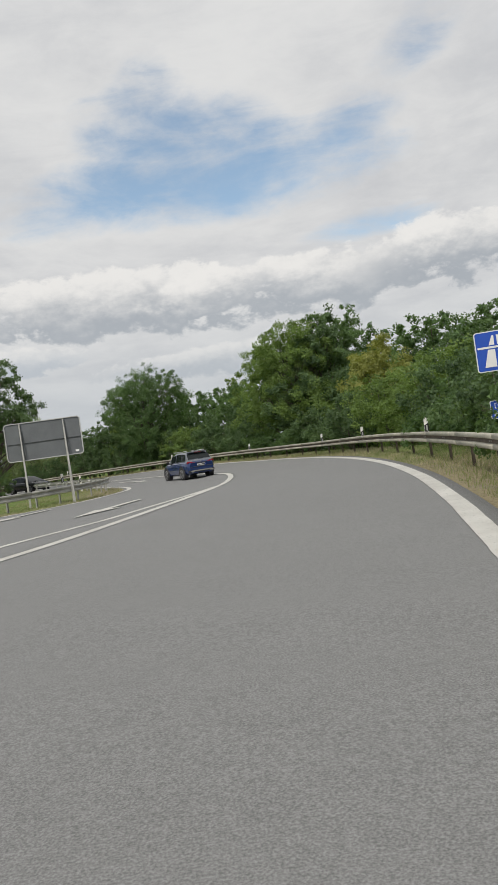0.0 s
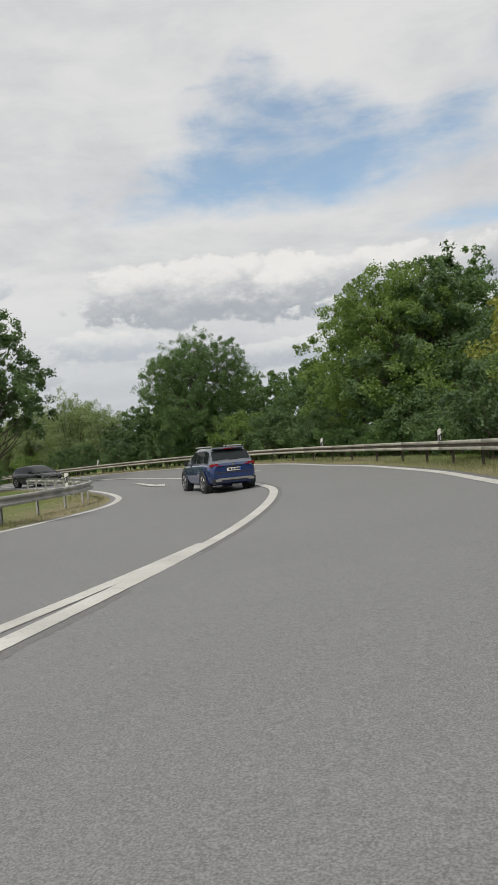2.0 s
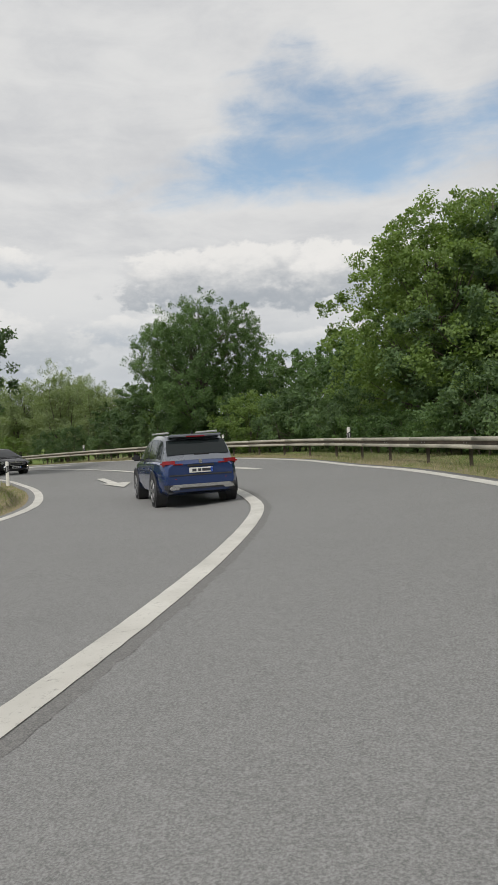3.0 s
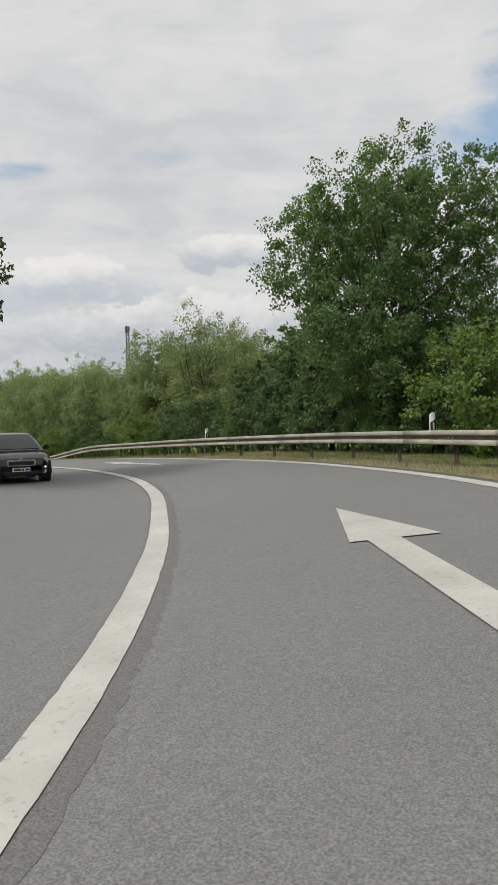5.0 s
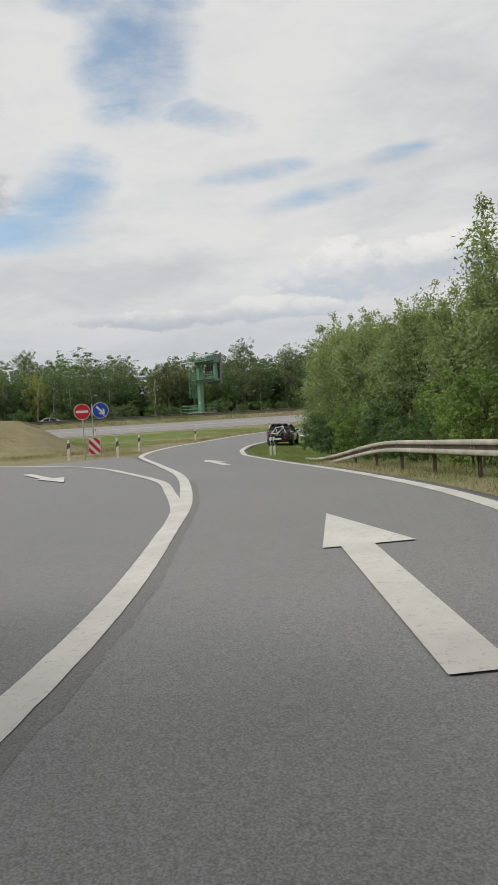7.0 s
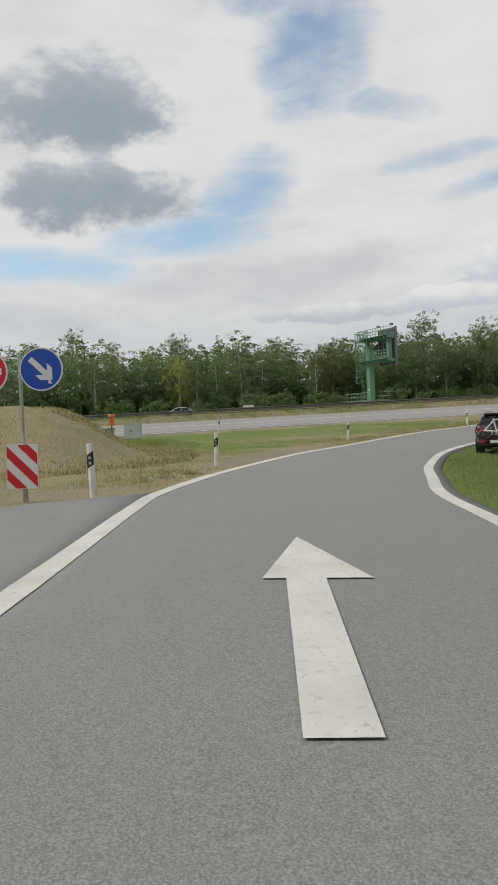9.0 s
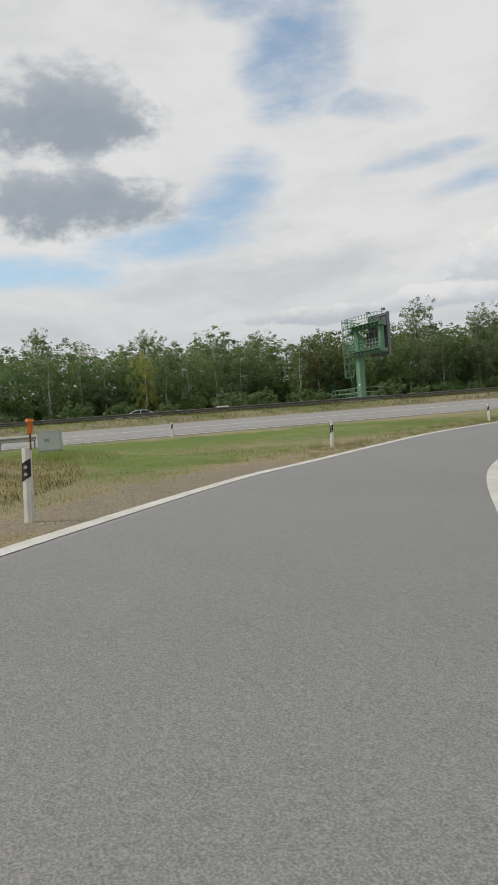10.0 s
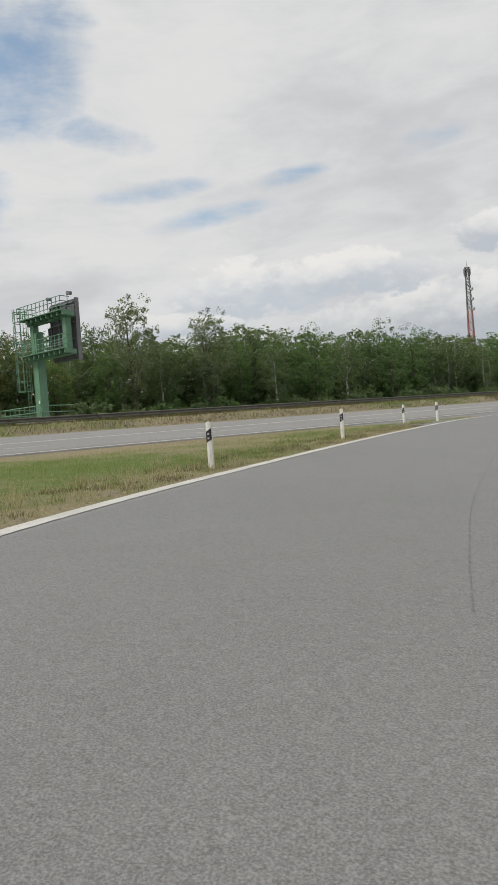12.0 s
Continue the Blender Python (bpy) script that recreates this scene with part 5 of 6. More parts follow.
def plant(name, label, category, seed, high, radius, low=0.15, leaves=24000, leaf=0.22, thin=0.6, leaf_mat=None, bark=None, trunks=1, shape="round",
          group="", clump=0.9, lumps=5, gap=0.0, flat=0.85, shell=0.42, corners=3, per_clump=60, boughs=26, sprays=0, rise=0.72, shoots=0.0):
    """A tree or shrub: tapered trunks, limbs that reach the sprays, and a crown of single leaves gathered in sprays, with an uneven outline and gaps.
    rise: how upright a spray is; shoots: the share of sprays that stand out above the crown."""
    rng = np.random.default_rng(seed)
    t = thing(name, label, category, group)
    z0, z1 = high * low, high
    n_clump = max(24, int(leaves / per_clump))
    per = max(4, int(leaves / n_clump))
    n_spray = sprays or max(24, n_clump // 4)
    lump_dir = rng.normal(size=(lumps * 3, 3))
    lump_dir /= np.linalg.norm(lump_dir, axis=1, keepdims=True)
    lump_gain = rng.uniform(-0.34, 0.20, lumps * 3)
    d = rng.normal(size=(n_spray * 14, 3))
    d /= np.linalg.norm(d, axis=1, keepdims=True)
    gain = np.ones(len(d))
    for ld, lg in zip(lump_dir, lump_gain):
        gain += lg * np.exp(-((1 - d @ ld) / 0.12))
    r = (rng.random(len(d)) ** shell) * gain * rng.uniform(0.84, 1.04, len(d))
    q = d * np.minimum(r, 1.02)[:, None] * 0.93
    zc, hz_ = (z0 + z1) / 2, (z1 - z0) / 2
    pos = np.stack([q[:, 0] * radius, q[:, 1] * radius, zc + q[:, 2] * hz_], 1)
    f = np.clip((pos[:, 2] - z0) / (z1 - z0), 0, 1)
    if shape == "egg":
        wide = 0.55 + 0.75 * np.sin(np.pi * np.clip(0.12 + 0.8 * (1 - f), 0, 1)) ** 1.0 * 0.75
        pos[:, :2] *= wide[:, None]
    elif shape == "column":
        pos[:, :2] *= (0.55 + 0.55 * np.sin(np.pi * np.clip(f * 0.85 + 0.1, 0, 1)))[:, None]
    elif shape == "bush":
        pos[:, :2] *= (1.12 - 0.55 * f ** 1.6)[:, None]
    elif shape == "fan":
        pos[:, :2] *= (0.55 + 0.6 * f)[:, None]
    keep = (pos[:, 2] > 0.25 * clump) & (pos[:, 2] < 0.92 * high)
    if gap:
        hole = np.sin(pos[:, 0] * 1.7 + seed) + np.sin(pos[:, 2] * 1.5 + 2.0 * seed) + np.sin(pos[:, 1] * 1.6)
        keep &= hole > -3.0 + 2.2 * gap
    room = (4.19 * radius * radius * hz_ / n_spray) ** (1 / 3)
    heart = spread(pos[keep], n_spray, 0.55 * room)
    n = len(heart)
    reach = 0.68 * room * rng.uniform(0.75, 1.3, n)
    stretch = np.full(n, rise)
    top = heart[:, 2] > np.quantile(heart[:, 2], 0.55)
    tall = top & (rng.random(n) < 2.2 * shoots)
    stretch[tall] = 1.25
    k = max(2, n_clump // n)
    who = np.repeat(np.arange(n), k)
    o = rng.normal(size=(n * k, 3))
    o /= np.linalg.norm(o, axis=1, keepdims=True) + 1e-9
    o *= rng.random((n * k, 1)) ** 0.5
    away = heart - np.array([0, 0, zc])
    away /= np.linalg.norm(away, axis=1, keepdims=True) + 1e-9
    o += 0.35 * away[who]
    o[:, 2] = o[:, 2] * stretch[who] + 0.12
    o[:, :2] *= np.where(tall, 0.7, 1.0)[who][:, None]
    spots_ = heart[who] + o * reach[who][:, None]
    fit = spots_[:, 2] > 0.12
    spots_, who = spots_[fit], who[fit]
    sizes = 0.62 * clump * rng.uniform(0.5, 1.25, len(spots_))
    centre = heart - away * reach[:, None] * 0.5
    v, fc = leaf_cloud(rng, spots_, sizes, centre[who], per, leaf, thin, flat, 0.45, corners)
    ground = v.reshape(-1, corners, 3)[:, :, 2].min(1) > 0.02
    me = quick_mesh("crown", v, fc[ground], leaf_mat)
    crown = new("crown", me)
    crown.parent = t
    for k in range(trunks):
        bm = fresh()
        a = 2.4 * k + seed
        foot = Vector((0.35 * math.cos(a), 0.35 * math.sin(a), -0.3)) if trunks > 1 else Vector((0, 0, -0.3))
        lean = Vector((radius * 0.35 * math.cos(a), radius * 0.35 * math.sin(a), 0)) if trunks > 1 else Vector(rng.normal(0, 0.03 * high, 3))
        thick = (0.015 if trunks == 1 else 0.008) * high + 0.02
        last, steps = foot, 5
        for s in range(1, steps + 1):
            w = s / steps
            here = foot + Vector((lean.x * w, lean.y * w, high * 0.84 * w)) + Vector((*rng.normal(0, 0.012 * high, 2), 0))
            rod(bm, last, here, thick * (1 - 0.88 * (s - 1) / steps), thick * (1 - 0.88 * s / steps), 8)
            last = here
        part("trunk" if trunks == 1 else "stem", bm, bark or BARK, t)
    pick = rng.choice(n, min(n, boughs if high > 7 else min(boughs, 10)), replace=False)
    bm = fresh()
    for i in pick:
        p = Vector(heart[i])
        root = Vector((p.x * 0.08, p.y * 0.08, max(0.15 * high, p.z - 0.30 * high * rng.uniform(0.5, 1.1))))
        mid = root.lerp(p, 0.55) + Vector((0, 0, -0.03 * high))
        r0 = 0.0042 * high + 0.008
        rod(bm, root, mid, r0, r0 * 0.6, 6)
        rod(bm, mid, p, r0 * 0.6, 0.006, 5)
        for _ in range(2):
            rod(bm, mid, mid.lerp(p, 0.6) + Vector(rng.normal(0, 0.04 * high, 3)), r0 * 0.3, 0.005, 4)
    tagged(part("boughwork", bm, bark or BARK, t), kind="stuff")
    return t


def stand(ob, x, y, scale=1.0, turn=0.0, wide=1.0, sink=0.0):
    ob.matrix_basis = Matrix.LocRotScale((x, y, land_at(x, y) - 0.05 - sink), Euler((0, 0, radians(turn))), (scale * wide, scale * wide, scale))
    return ob


def again(ob, x, y, scale=1.0, turn=0.0, wide=1.0, label=""):
    base = ob.matrix_basis.to_scale()
    made = copy_thing(ob, Matrix.Translation((x, y, land_at(x, y) - 0.05)) @ Euler((0, 0, radians(turn))).to_matrix().to_4x4()
                      @ Matrix.Diagonal((scale * wide / base.x, scale * wide / base.y, scale / base.z, 1)))
    if label:
        made["label"] = label
    return made


# the single large trees behind the barrier
stand(plant("oak_tree", "broad round dark-green oak standing behind the crash barrier", "tree", 11, 12.2, 5.3, 0.06, 105000, 0.112, 0.7, LEAF_OAK, shape="round", clump=0.62, lumps=10, gap=0.42, per_clump=70, boughs=70, corners=4, shell=0.3), -9.8, 72.5, 0.92, turn=20, wide=0.93)
stand(plant("maple_tree", "tall bright-green tree with an open uneven crown", "tree", 23, 11.3, 4.2, 0.06, 56000, 0.13, 0.68, LEAF_LIME, shape="egg", clump=0.6, lumps=10, gap=0.40, per_clump=60, boughs=60, corners=4, shell=0.32), 3.8, 58.2)
stand(plant("maple_tree", "tall mid-green tree with several leaders behind the barrier", "tree", 31, 12.0, 4.2, 0.06, 46000, 0.17, 0.85, LEAF_OAK, shape="egg", clump=0.65, lumps=8, gap=0.3, per_clump=60), 8.0, 61.5, turn=70)
stand(plant("poplar_tree", "slender dark poplar rising above its neighbours", "tree", 37, 12.4, 2.3, 0.06, 16000, 0.22, 0.6, LEAF_DARK, shape="column", clump=0.7, lumps=5), 6.8, 57.6)
stand(plant("robinia_tree", "small yellowing tree among green shrubs", "tree", 41, 6.8, 2.3, 0.12, 20000, 0.14, 0.8, LEAF_YELLOW, shape="egg", clump=0.6, lumps=5, gap=0.1), 8.3, 42.8, 0.98)
stand(plant("oak_tree", "dark loose-crowned tree on the grass island", "tree", 53, 12.0, 4.4, 0.16, 36000, 0.15, 0.85, LEAF_DARK, shape="round", clump=0.62, lumps=9, gap=0.62, per_clump=80, boughs=50), -21.0, 60.3, turn=130)

broad = stand(plant("lime_tree", "leafy mid-green tree in the roadside belt", "tree", 61, 10.0, 3.9, 0.05, 16500, 0.20, 0.85, LEAF_OAK, shape="egg", clump=0.7, lumps=6, gap=0.2, group="belt trees"), 12.8, 48.5, 0.92)
again(broad, 16.0, 44.0, 0.9, 80)
again(broad, 20.5, 38.0, 0.78, 160)
again(broad, 17.5, 54.0, 0.9, 220)
again(broad, 24.0, 30.0, 0.72, 20)
again(broad, 23.0, 46.0, 0.85, 300)
again(broad, 5.0, 70.0, 1.15, 200)
again(broad, -8.5, 100.0, 1.12, 40)
again(broad, -2.5, 97.0, 1.1, 120)
again(broad, 3.5, 94.0, 1.15, 250)
again(broad, -15.5, 102.0, 1.05, 310)
again(broad, -1.0, 81.0, 0.8, 10)
darker = stand(plant("hornbeam_tree", "dense dark-green tree in the roadside belt", "tree", 67, 9.5, 3.6, 0.05, 16500, 0.19, 0.85, LEAF_DARK, shape="egg", clump=0.72, lumps=6, gap=0.1, group="belt trees"), -14.6, 78.6, 0.72, 0, 1.15)
again(darker, 13.8, 41.0, 0.72, 50)
again(darker, 7.5, 66.5, 1.1, 140)
again(darker, -6.0, 80.0, 0.7, 90, 1.2)
again(darker, 4.8, 56.0, 0.72, 190, 1.2)
again(darker, -17.5, 81.0, 0.62, 270, 1.25)
again(darker, 10.0, 51.5, 0.85, 33)

bush = stand(plant("hazel_bush", "dense dark-green shrub behind the crash barrier", "shrub", 71, 3.6, 2.3, 0.0, 9000, 0.112, 0.88, LEAF_DARK, trunks=4, shape="bush", clump=0.5, lumps=6, group="shrubs"), 8.6, 30.0)
bramble = stand(plant("bramble_bush", "low bright-green bramble scrub behind the barrier", "shrub", 73, 2.4, 2.4, 0.0, 8000, 0.095, 0.9, LEAF_OAK, trunks=5, shape="bush", clump=0.42, lumps=7, group="shrubs"), 8.0, 24.0)
lime_bush = stand(plant("elder_bush", "light-green elder shrub behind the barrier", "shrub", 79, 3.9, 2.4, 0.0, 10500, 0.10, 0.88, LEAF_LIME, trunks=4, shape="bush", clump=0.5, lumps=6, group="shrubs"), -5.2, 72.0)
belt = even(sideways(RIGHT, 4.4), 2.3)
rng = np.random.default_rng(5)
for i, (x, y) in enumerate(belt[:, :2]):
    if y < 2 or x < -20:
        continue
    kind = (bush, bramble, bush, lime_bush, bramble)[int(rng.integers(0, 5))]
    again(kind, x + rng.normal(0, 0.5), y + rng.normal(0, 0.5), rng.uniform(0.72, 1.05), rng.uniform(0, 360), rng.uniform(0.9, 1.1))
belt = even(sideways(RIGHT, 7.6), 4.6)
for i, (x, y) in enumerate(belt[:, :2]):
    if y < 4 or x < -18:
        continue
    kind = (bush, lime_bush, bush)[int(rng.integers(0, 3))]
    again(kind, x + rng.normal(0, 0.7), y + rng.normal(0, 0.7), rng.uniform(1.0, 1.4), rng.uniform(0, 360), rng.uniform(0.95, 1.2))

willow = stand(plant("willow_bush", "tall grey-green willow thicket with feathery upright shoots", "shrub", 83, 8.0, 3.6, 0.0, 30000, 0.135, 0.6, LEAF_WILLOW, trunks=7, shape="bush", clump=0.62, lumps=8, group="willow thicket", flat=1.2, gap=0.0, rise=1.05, shoots=0.2, per_clump=48), -24.6, 84.6, 1.02)
willow_b = stand(plant("willow_bush", "olive willow thicket with a ragged top beside the slip road", "shrub", 89, 8.0, 3.4, 0.0, 30000, 0.135, 0.6, LEAF_WILLOW, trunks=7, shape="fan", clump=0.62, lumps=8, group="willow thicket", flat=1.2, gap=0.0, rise=1.05, shoots=0.2, per_clump=48), -29.5, 87.8, 1.0)
spots = [(-20.6, 82.6, 0.85), (-33.6, 89.4, 0.86), (-38.2, 91.6, 0.9), (-42.6, 93.6, 0.95), (-47.2, 96.0, 1.0), (-52.0, 99.6, 1.08), (-56.0, 102.0, 1.15), (-27.0, 92.0, 1.05),
         (-35.0, 95.0, 1.0), (-44.0, 99.0, 1.1), (-50.0, 104.0, 1.2), (-58.5, 107.5, 1.2), (-61.5, 112.5, 1.15)]
for i, (x, y, s) in enumerate(spots):
    again((willow, willow_b)[i % 2], x, y, 0.95 * s, 67 * i, 1.05)
for x, y, s in ((-21.5, 79.4, 0.8), (-24.5, 81.4, 0.75), (-28.6, 83.4, 0.7), (-32.6, 85.3, 0.62), (-36.6, 87.6, 0.66), (-40.5, 89.6, 0.62), (-45.2, 91.8, 0.6), (-48.4, 93.6, 0.62), (-51.0, 96.0, 0.6), (-53.6, 99.0, 0.6)):
    again((bush, lime_bush, bramble)[int(abs(x)) % 3], x, y, s, 31 * x, 1.0)

for x, y, s, turn in ((-22.6, 58.6, 1.0, 40), (-25.4, 60.6, 1.1, 150), (-28.6, 62.0, 1.15, 260), (-20.4, 58.2, 0.6, 10), (-32.4, 63.6, 1.1, 320)):
    again(bush, x, y, s, turn, 1.1, "dense dark-green shrub under the tree on the grass island")

# the wood beyond the motorway
def wood_tree(seed, high, radius, mat, name, label, bark, shape="egg", leaves=7200, gap=0.1, low=0.02, leaf=0.20, clump=0.85, boughs=5, rise=0.9):
    return plant(name, label, "tree", seed, high, radius, low, leaves, leaf, 0.85, mat, bark, shape=shape, clump=clump, lumps=7, gap=gap, per_clump=24, boughs=boughs, flat=1.0, shell=0.36,
                 group="wood beyond the motorway", sprays=56 if leaves < 3000 else 80, rise=rise, shoots=0.0)


BIRCH = wood_tree(101, 13, 2.7, LEAF_FAR_HAZE, "birch_tree", "green birch with a pale trunk in the wood", BARK_BIRCH)
ASH = wood_tree(103, 13.5, 3.0, LEAF_OAK, "ash_tree", "mid-green tree in the wood beyond the motorway", BARK)
BEECH = wood_tree(107, 12.5, 3.4, LEAF_DARK, "beech_tree", "dark-green broad tree in the wood beyond the motorway", BARK)
ASPEN = wood_tree(109, 13.5, 2.2, LEAF_FAR_HAZE, "aspen_tree", "slender green aspen in the wood", BARK_BIRCH, "column", 5000, rise=1.2)
POPLAR = wood_tree(113, 16, 2.9, LEAF_GREY, "silver_poplar", "tall silvery poplar above the wood", BARK, "column", 9500, 0.0, 0.06, rise=1.0)
RUSTY = wood_tree(127, 12, 3.2, LEAF_RUST, "beech_tree", "tree with rusty brown-green leaves in the wood", BARK)
YELLOW = wood_tree(131, 10.5, 2.3, LEAF_YELLOW, "birch_tree", "yellowing birch among green trees", BARK_BIRCH, leaves=4600)
BACK = wood_tree(149, 13, 3.6, LEAF_FAR_HAZE, "hornbeam_tree", "green tree deeper in the wood", BARK, leaves=2800, leaf=0.31, gap=0.0, low=0.0, clump=1.2, boughs=3)
BACK_DARK = wood_tree(151, 13, 3.4, LEAF_OAK, "oak_tree", "darker green tree deeper in the wood", BARK, leaves=2800, leaf=0.31, gap=0.0, low=0.0, clump=1.2, boughs=3)
scrub = plant("thorn_bush", "dark wayside scrub along the motorway wood", "shrub", 137, 3.0, 2.5, 0.0, 1250, 0.28, 0.85, LEAF_DARK, trunks=3, shape="bush", clump=0.7, group="motorway scrub", per_clump=24, boughs=3)
scrub_b = plant("thorn_bush", "light green wayside scrub along the motorway wood", "shrub", 139, 2.6, 2.3, 0.0, 1250, 0.27, 0.85, LEAF_FAR_HAZE, trunks=3, shape="bush", clump=0.7, group="motorway scrub", per_clump=24, boughs=3)
for i, k in enumerate((BIRCH, ASH, BEECH, ASPEN, POPLAR, RUSTY, YELLOW, BACK, BACK_DARK)):
    stand(k, -196 - 2 * i, 60 + 9 * i, 1.0)
for kind, x, y, s in ((POPLAR, -174, 112.5, 0.92), (POPLAR, -143, 148.5, 1.04), (POPLAR, -144, 161, 0.98), (ASPEN, -151, 147.5, 1.1), (POPLAR, -166, 131, 0.85), (YELLOW, -145, 106, 0.9), (YELLOW, -146, 140, 0.75),
                      (RUSTY, -146, 131, 0.95), (RUSTY, -148, 136, 1.0), (POPLAR, -160, 189, 0.95), (ASH, -154, 208, 1.22), (ASPEN, -160, 231, 1.3), (BIRCH, -152, 118, 0.95), (BIRCH, -151, 172, 1.1)):
    again(kind, x, y, s)
for row, depth, lo, hi, gap_lo, gap_hi, wide, rear in ((-146.0, 2.6, 0.62, 0.92, 3.0, 4.6, 1.0, False), (-152.5, 3.0, 0.66, 0.90, 3.6, 5.0, 1.5, True), (-163, 4.0, 0.72, 0.95, 5.0, 7.5, 1.5, True), (-184, 7.0, 0.80, 1.05, 9.0, 13.0, 1.8, True)):
    y = 62.0
    while y < 350:
        y += rng.uniform(gap_lo, gap_hi)
        kind = (BACK, BACK_DARK, BACK)[int(rng.integers(0, 3))] if rear else (BIRCH, ASH, BEECH, ASPEN, ASH, BIRCH, BIRCH, ASPEN)[int(rng.integers(0, 8))]
        taller = 0.97 + 0.22 * float(smooth01(np.array((y - 105) / 90.0)))
        again(kind, row + rng.uniform(-depth, depth), y, rng.uniform(lo, hi) * taller, rng.uniform(0, 360), wide)
y = 64.0
while y < 340:
    y += rng.uniform(4.2, 6.0)
    again((scrub, scrub_b)[int(rng.integers(0, 2))], -150 + rng.uniform(-1.5, 1.5), y, rng.uniform(1.3, 1.9), rng.uniform(0, 360), 1.2)
stand(scrub, -138, 70, 1.0)
stand(scrub_b, -141, 74, 1.0)
y = 76.0
while y < 330:
    y += rng.uniform(3.0, 6.0)
    again((scrub, scrub_b)[int(rng.integers(0, 2))], -140.5 + rng.uniform(-2.5, 2.5), y, rng.uniform(0.5, 1.05), rng.uniform(0, 360), 1.15)


# ---------------------------------------------------------------- verge grass
def blades(name, label, mat, x, y, tall, rng, stout=1.0):
    """Single grass blades, each a thin bent triangle, rooted on the land."""
    n = len(x)
    z = land(x, y) - 0.04
    a = rng.uniform(0, 2 * np.pi, n)
    h = tall * rng.uniform(0.45, 1.25, n)
    w = (0.004 + 0.018 * h) * stout
    lean = rng.normal(0, 0.35, (n, 2)) * h[:, None]
    p = np.stack([x, y, z], 1)
    side = np.stack([np.cos(a), np.sin(a), 0 * a], 1) * w[:, None]
    tip = p + np.c_[lean, h]
    v = np.stack([p - side, p + side, tip], 1).reshape(-1, 3)
    me = quick_mesh(name, v, np.arange(3 * n).reshape(n, 3), mat)
    return tagged(new(name, me), label, "grass", kind="stuff")


rng = np.random.default_rng(77)


def along(line, lo, hi, n, rng, power=1.6):
    """Random places beside a line, thicker near it."""
    line = even(line, 0.4)[:, :2]
    i = rng.integers(1, len(line) - 1, n)
    t = line[i + 1 - 1] - line[i - 1]
    t /= np.linalg.norm(t, axis=1, keepdims=True) + 1e-9
    d = lo + (hi - lo) * rng.random(n) ** power
    p = line[i] + rng.normal(0, 0.2, (n, 2))
    return p[:, 0] + t[:, 1] * d, p[:, 1] - t[:, 0] * d


def off_road(x, y, margin=0.05):
    keep = paved(x, y) < -margin
    return x[keep], y[keep]


LEFT_EDGE = CENTRE[(CENTRE[:, 0] < -50.5) & (CENTRE[:, 1] < 134)]
x, y = off_road(*along(LEFT_EDGE, -0.4, -9.5, 70000, rng))
edge = paved(x, y)
keep = ~((x > -66.5) & (x < -56.5) & (edge > -1.5)) | (rng.random(len(x)) < 0.12)
x, y, edge = x[keep], y[keep], edge[keep]
dry = rng.random(len(x)) < 0.10 + 0.75 * np.exp(edge / 2.2) + 0.18 * np.sin(x * 0.9) * np.sin(y * 0.7)
blades("verge_grass_dry", "straw-dry verge grass beside the slip road", GRASS_DRY, x[dry], y[dry], 0.065, rng)
blades("verge_grass", "green verge grass beside the slip road", GRASS_GREEN, x[~dry], y[~dry], 0.075, rng)
u, r = rng.uniform(0, 2 * np.pi, 64000), np.sqrt(rng.random(64000)) * 1.22
x, y = off_road(-71.5 + 12.5 * r * np.cos(u), 80.5 + 6.8 * r * np.sin(u))
patch = 0.5 + 0.5 * np.sin(x * 1.9 + np.sin(y * 1.3)) * np.sin(y * 2.3 + 1.0)
pick = rng.random(len(x)) + 0.5 * (patch - 0.5)
dry, dead = pick > 0.34, pick < 0.26
blades("mound_grass_dry", "straw-coloured dry grass on an earth mound", GRASS_DRY, x[dry], y[dry], 0.16, rng, 2.0)
blades("mound_grass_withered", "withered brown grass on an earth mound", GRASS_BROWN, x[dead], y[dead], 0.16, rng, 2.2)
dry |= dead
blades("mound_grass", "green tufts on an earth mound", GRASS_GREEN, x[~dry], y[~dry], 0.15, rng)
RIGHT_EDGE = RIGHT[(RIGHT[:, 1] > 4) & (RIGHT[:, 1] < 100)]
x, y = off_road(*along(RIGHT_EDGE, 0.5, 3.6, 60000, rng, 1.0))
dry = rng.random(len(x)) < np.where(x < -38, 0.06, np.where(y < 30, 0.38, 0.66)) + np.where(x < -38, 0.05, 0.3) * np.sin(x * 0.5) * np.sin(y * 0.4)
blades("verge_grass_dry", "straw-dry grass under the crash barrier", GRASS_DRY, x[dry], y[dry], 0.13, rng)
blades("verge_grass", "green grass under the crash barrier", GRASS_GREEN, x[~dry], y[~dry], 0.13, rng)
NOSE = ISLAND[(ISLAND[:, 1] > 24) & (ISLAND[:, 1] < 58) & (ISLAND[:, 0] > -17)]
x, y = off_road(*along(NOSE, -0.35, -6, 16000, rng, 1.2))
dry = rng.random(len(x)) < 0.3
blades("verge_grass_dry", "dry grass on the traffic island", GRASS_DRY, x[dry], y[dry], 0.13, rng)
blades("verge_grass", "green grass on the traffic island", GRASS_GREEN, x[~dry], y[~dry], 0.12, rng)

u, r = rng.uniform(0, 2 * np.pi, 5000), rng.random(5000) * 1.2
x, y = off_road(-79.0 + 6.0 * r * np.cos(u), 88.6 + 2.2 * r * np.sin(u) - 0.1 * r * np.cos(u))
blades("tall_weeds", "lush green weeds before the service cabinet", GRASS_GREEN, x, y, 0.2, rng)

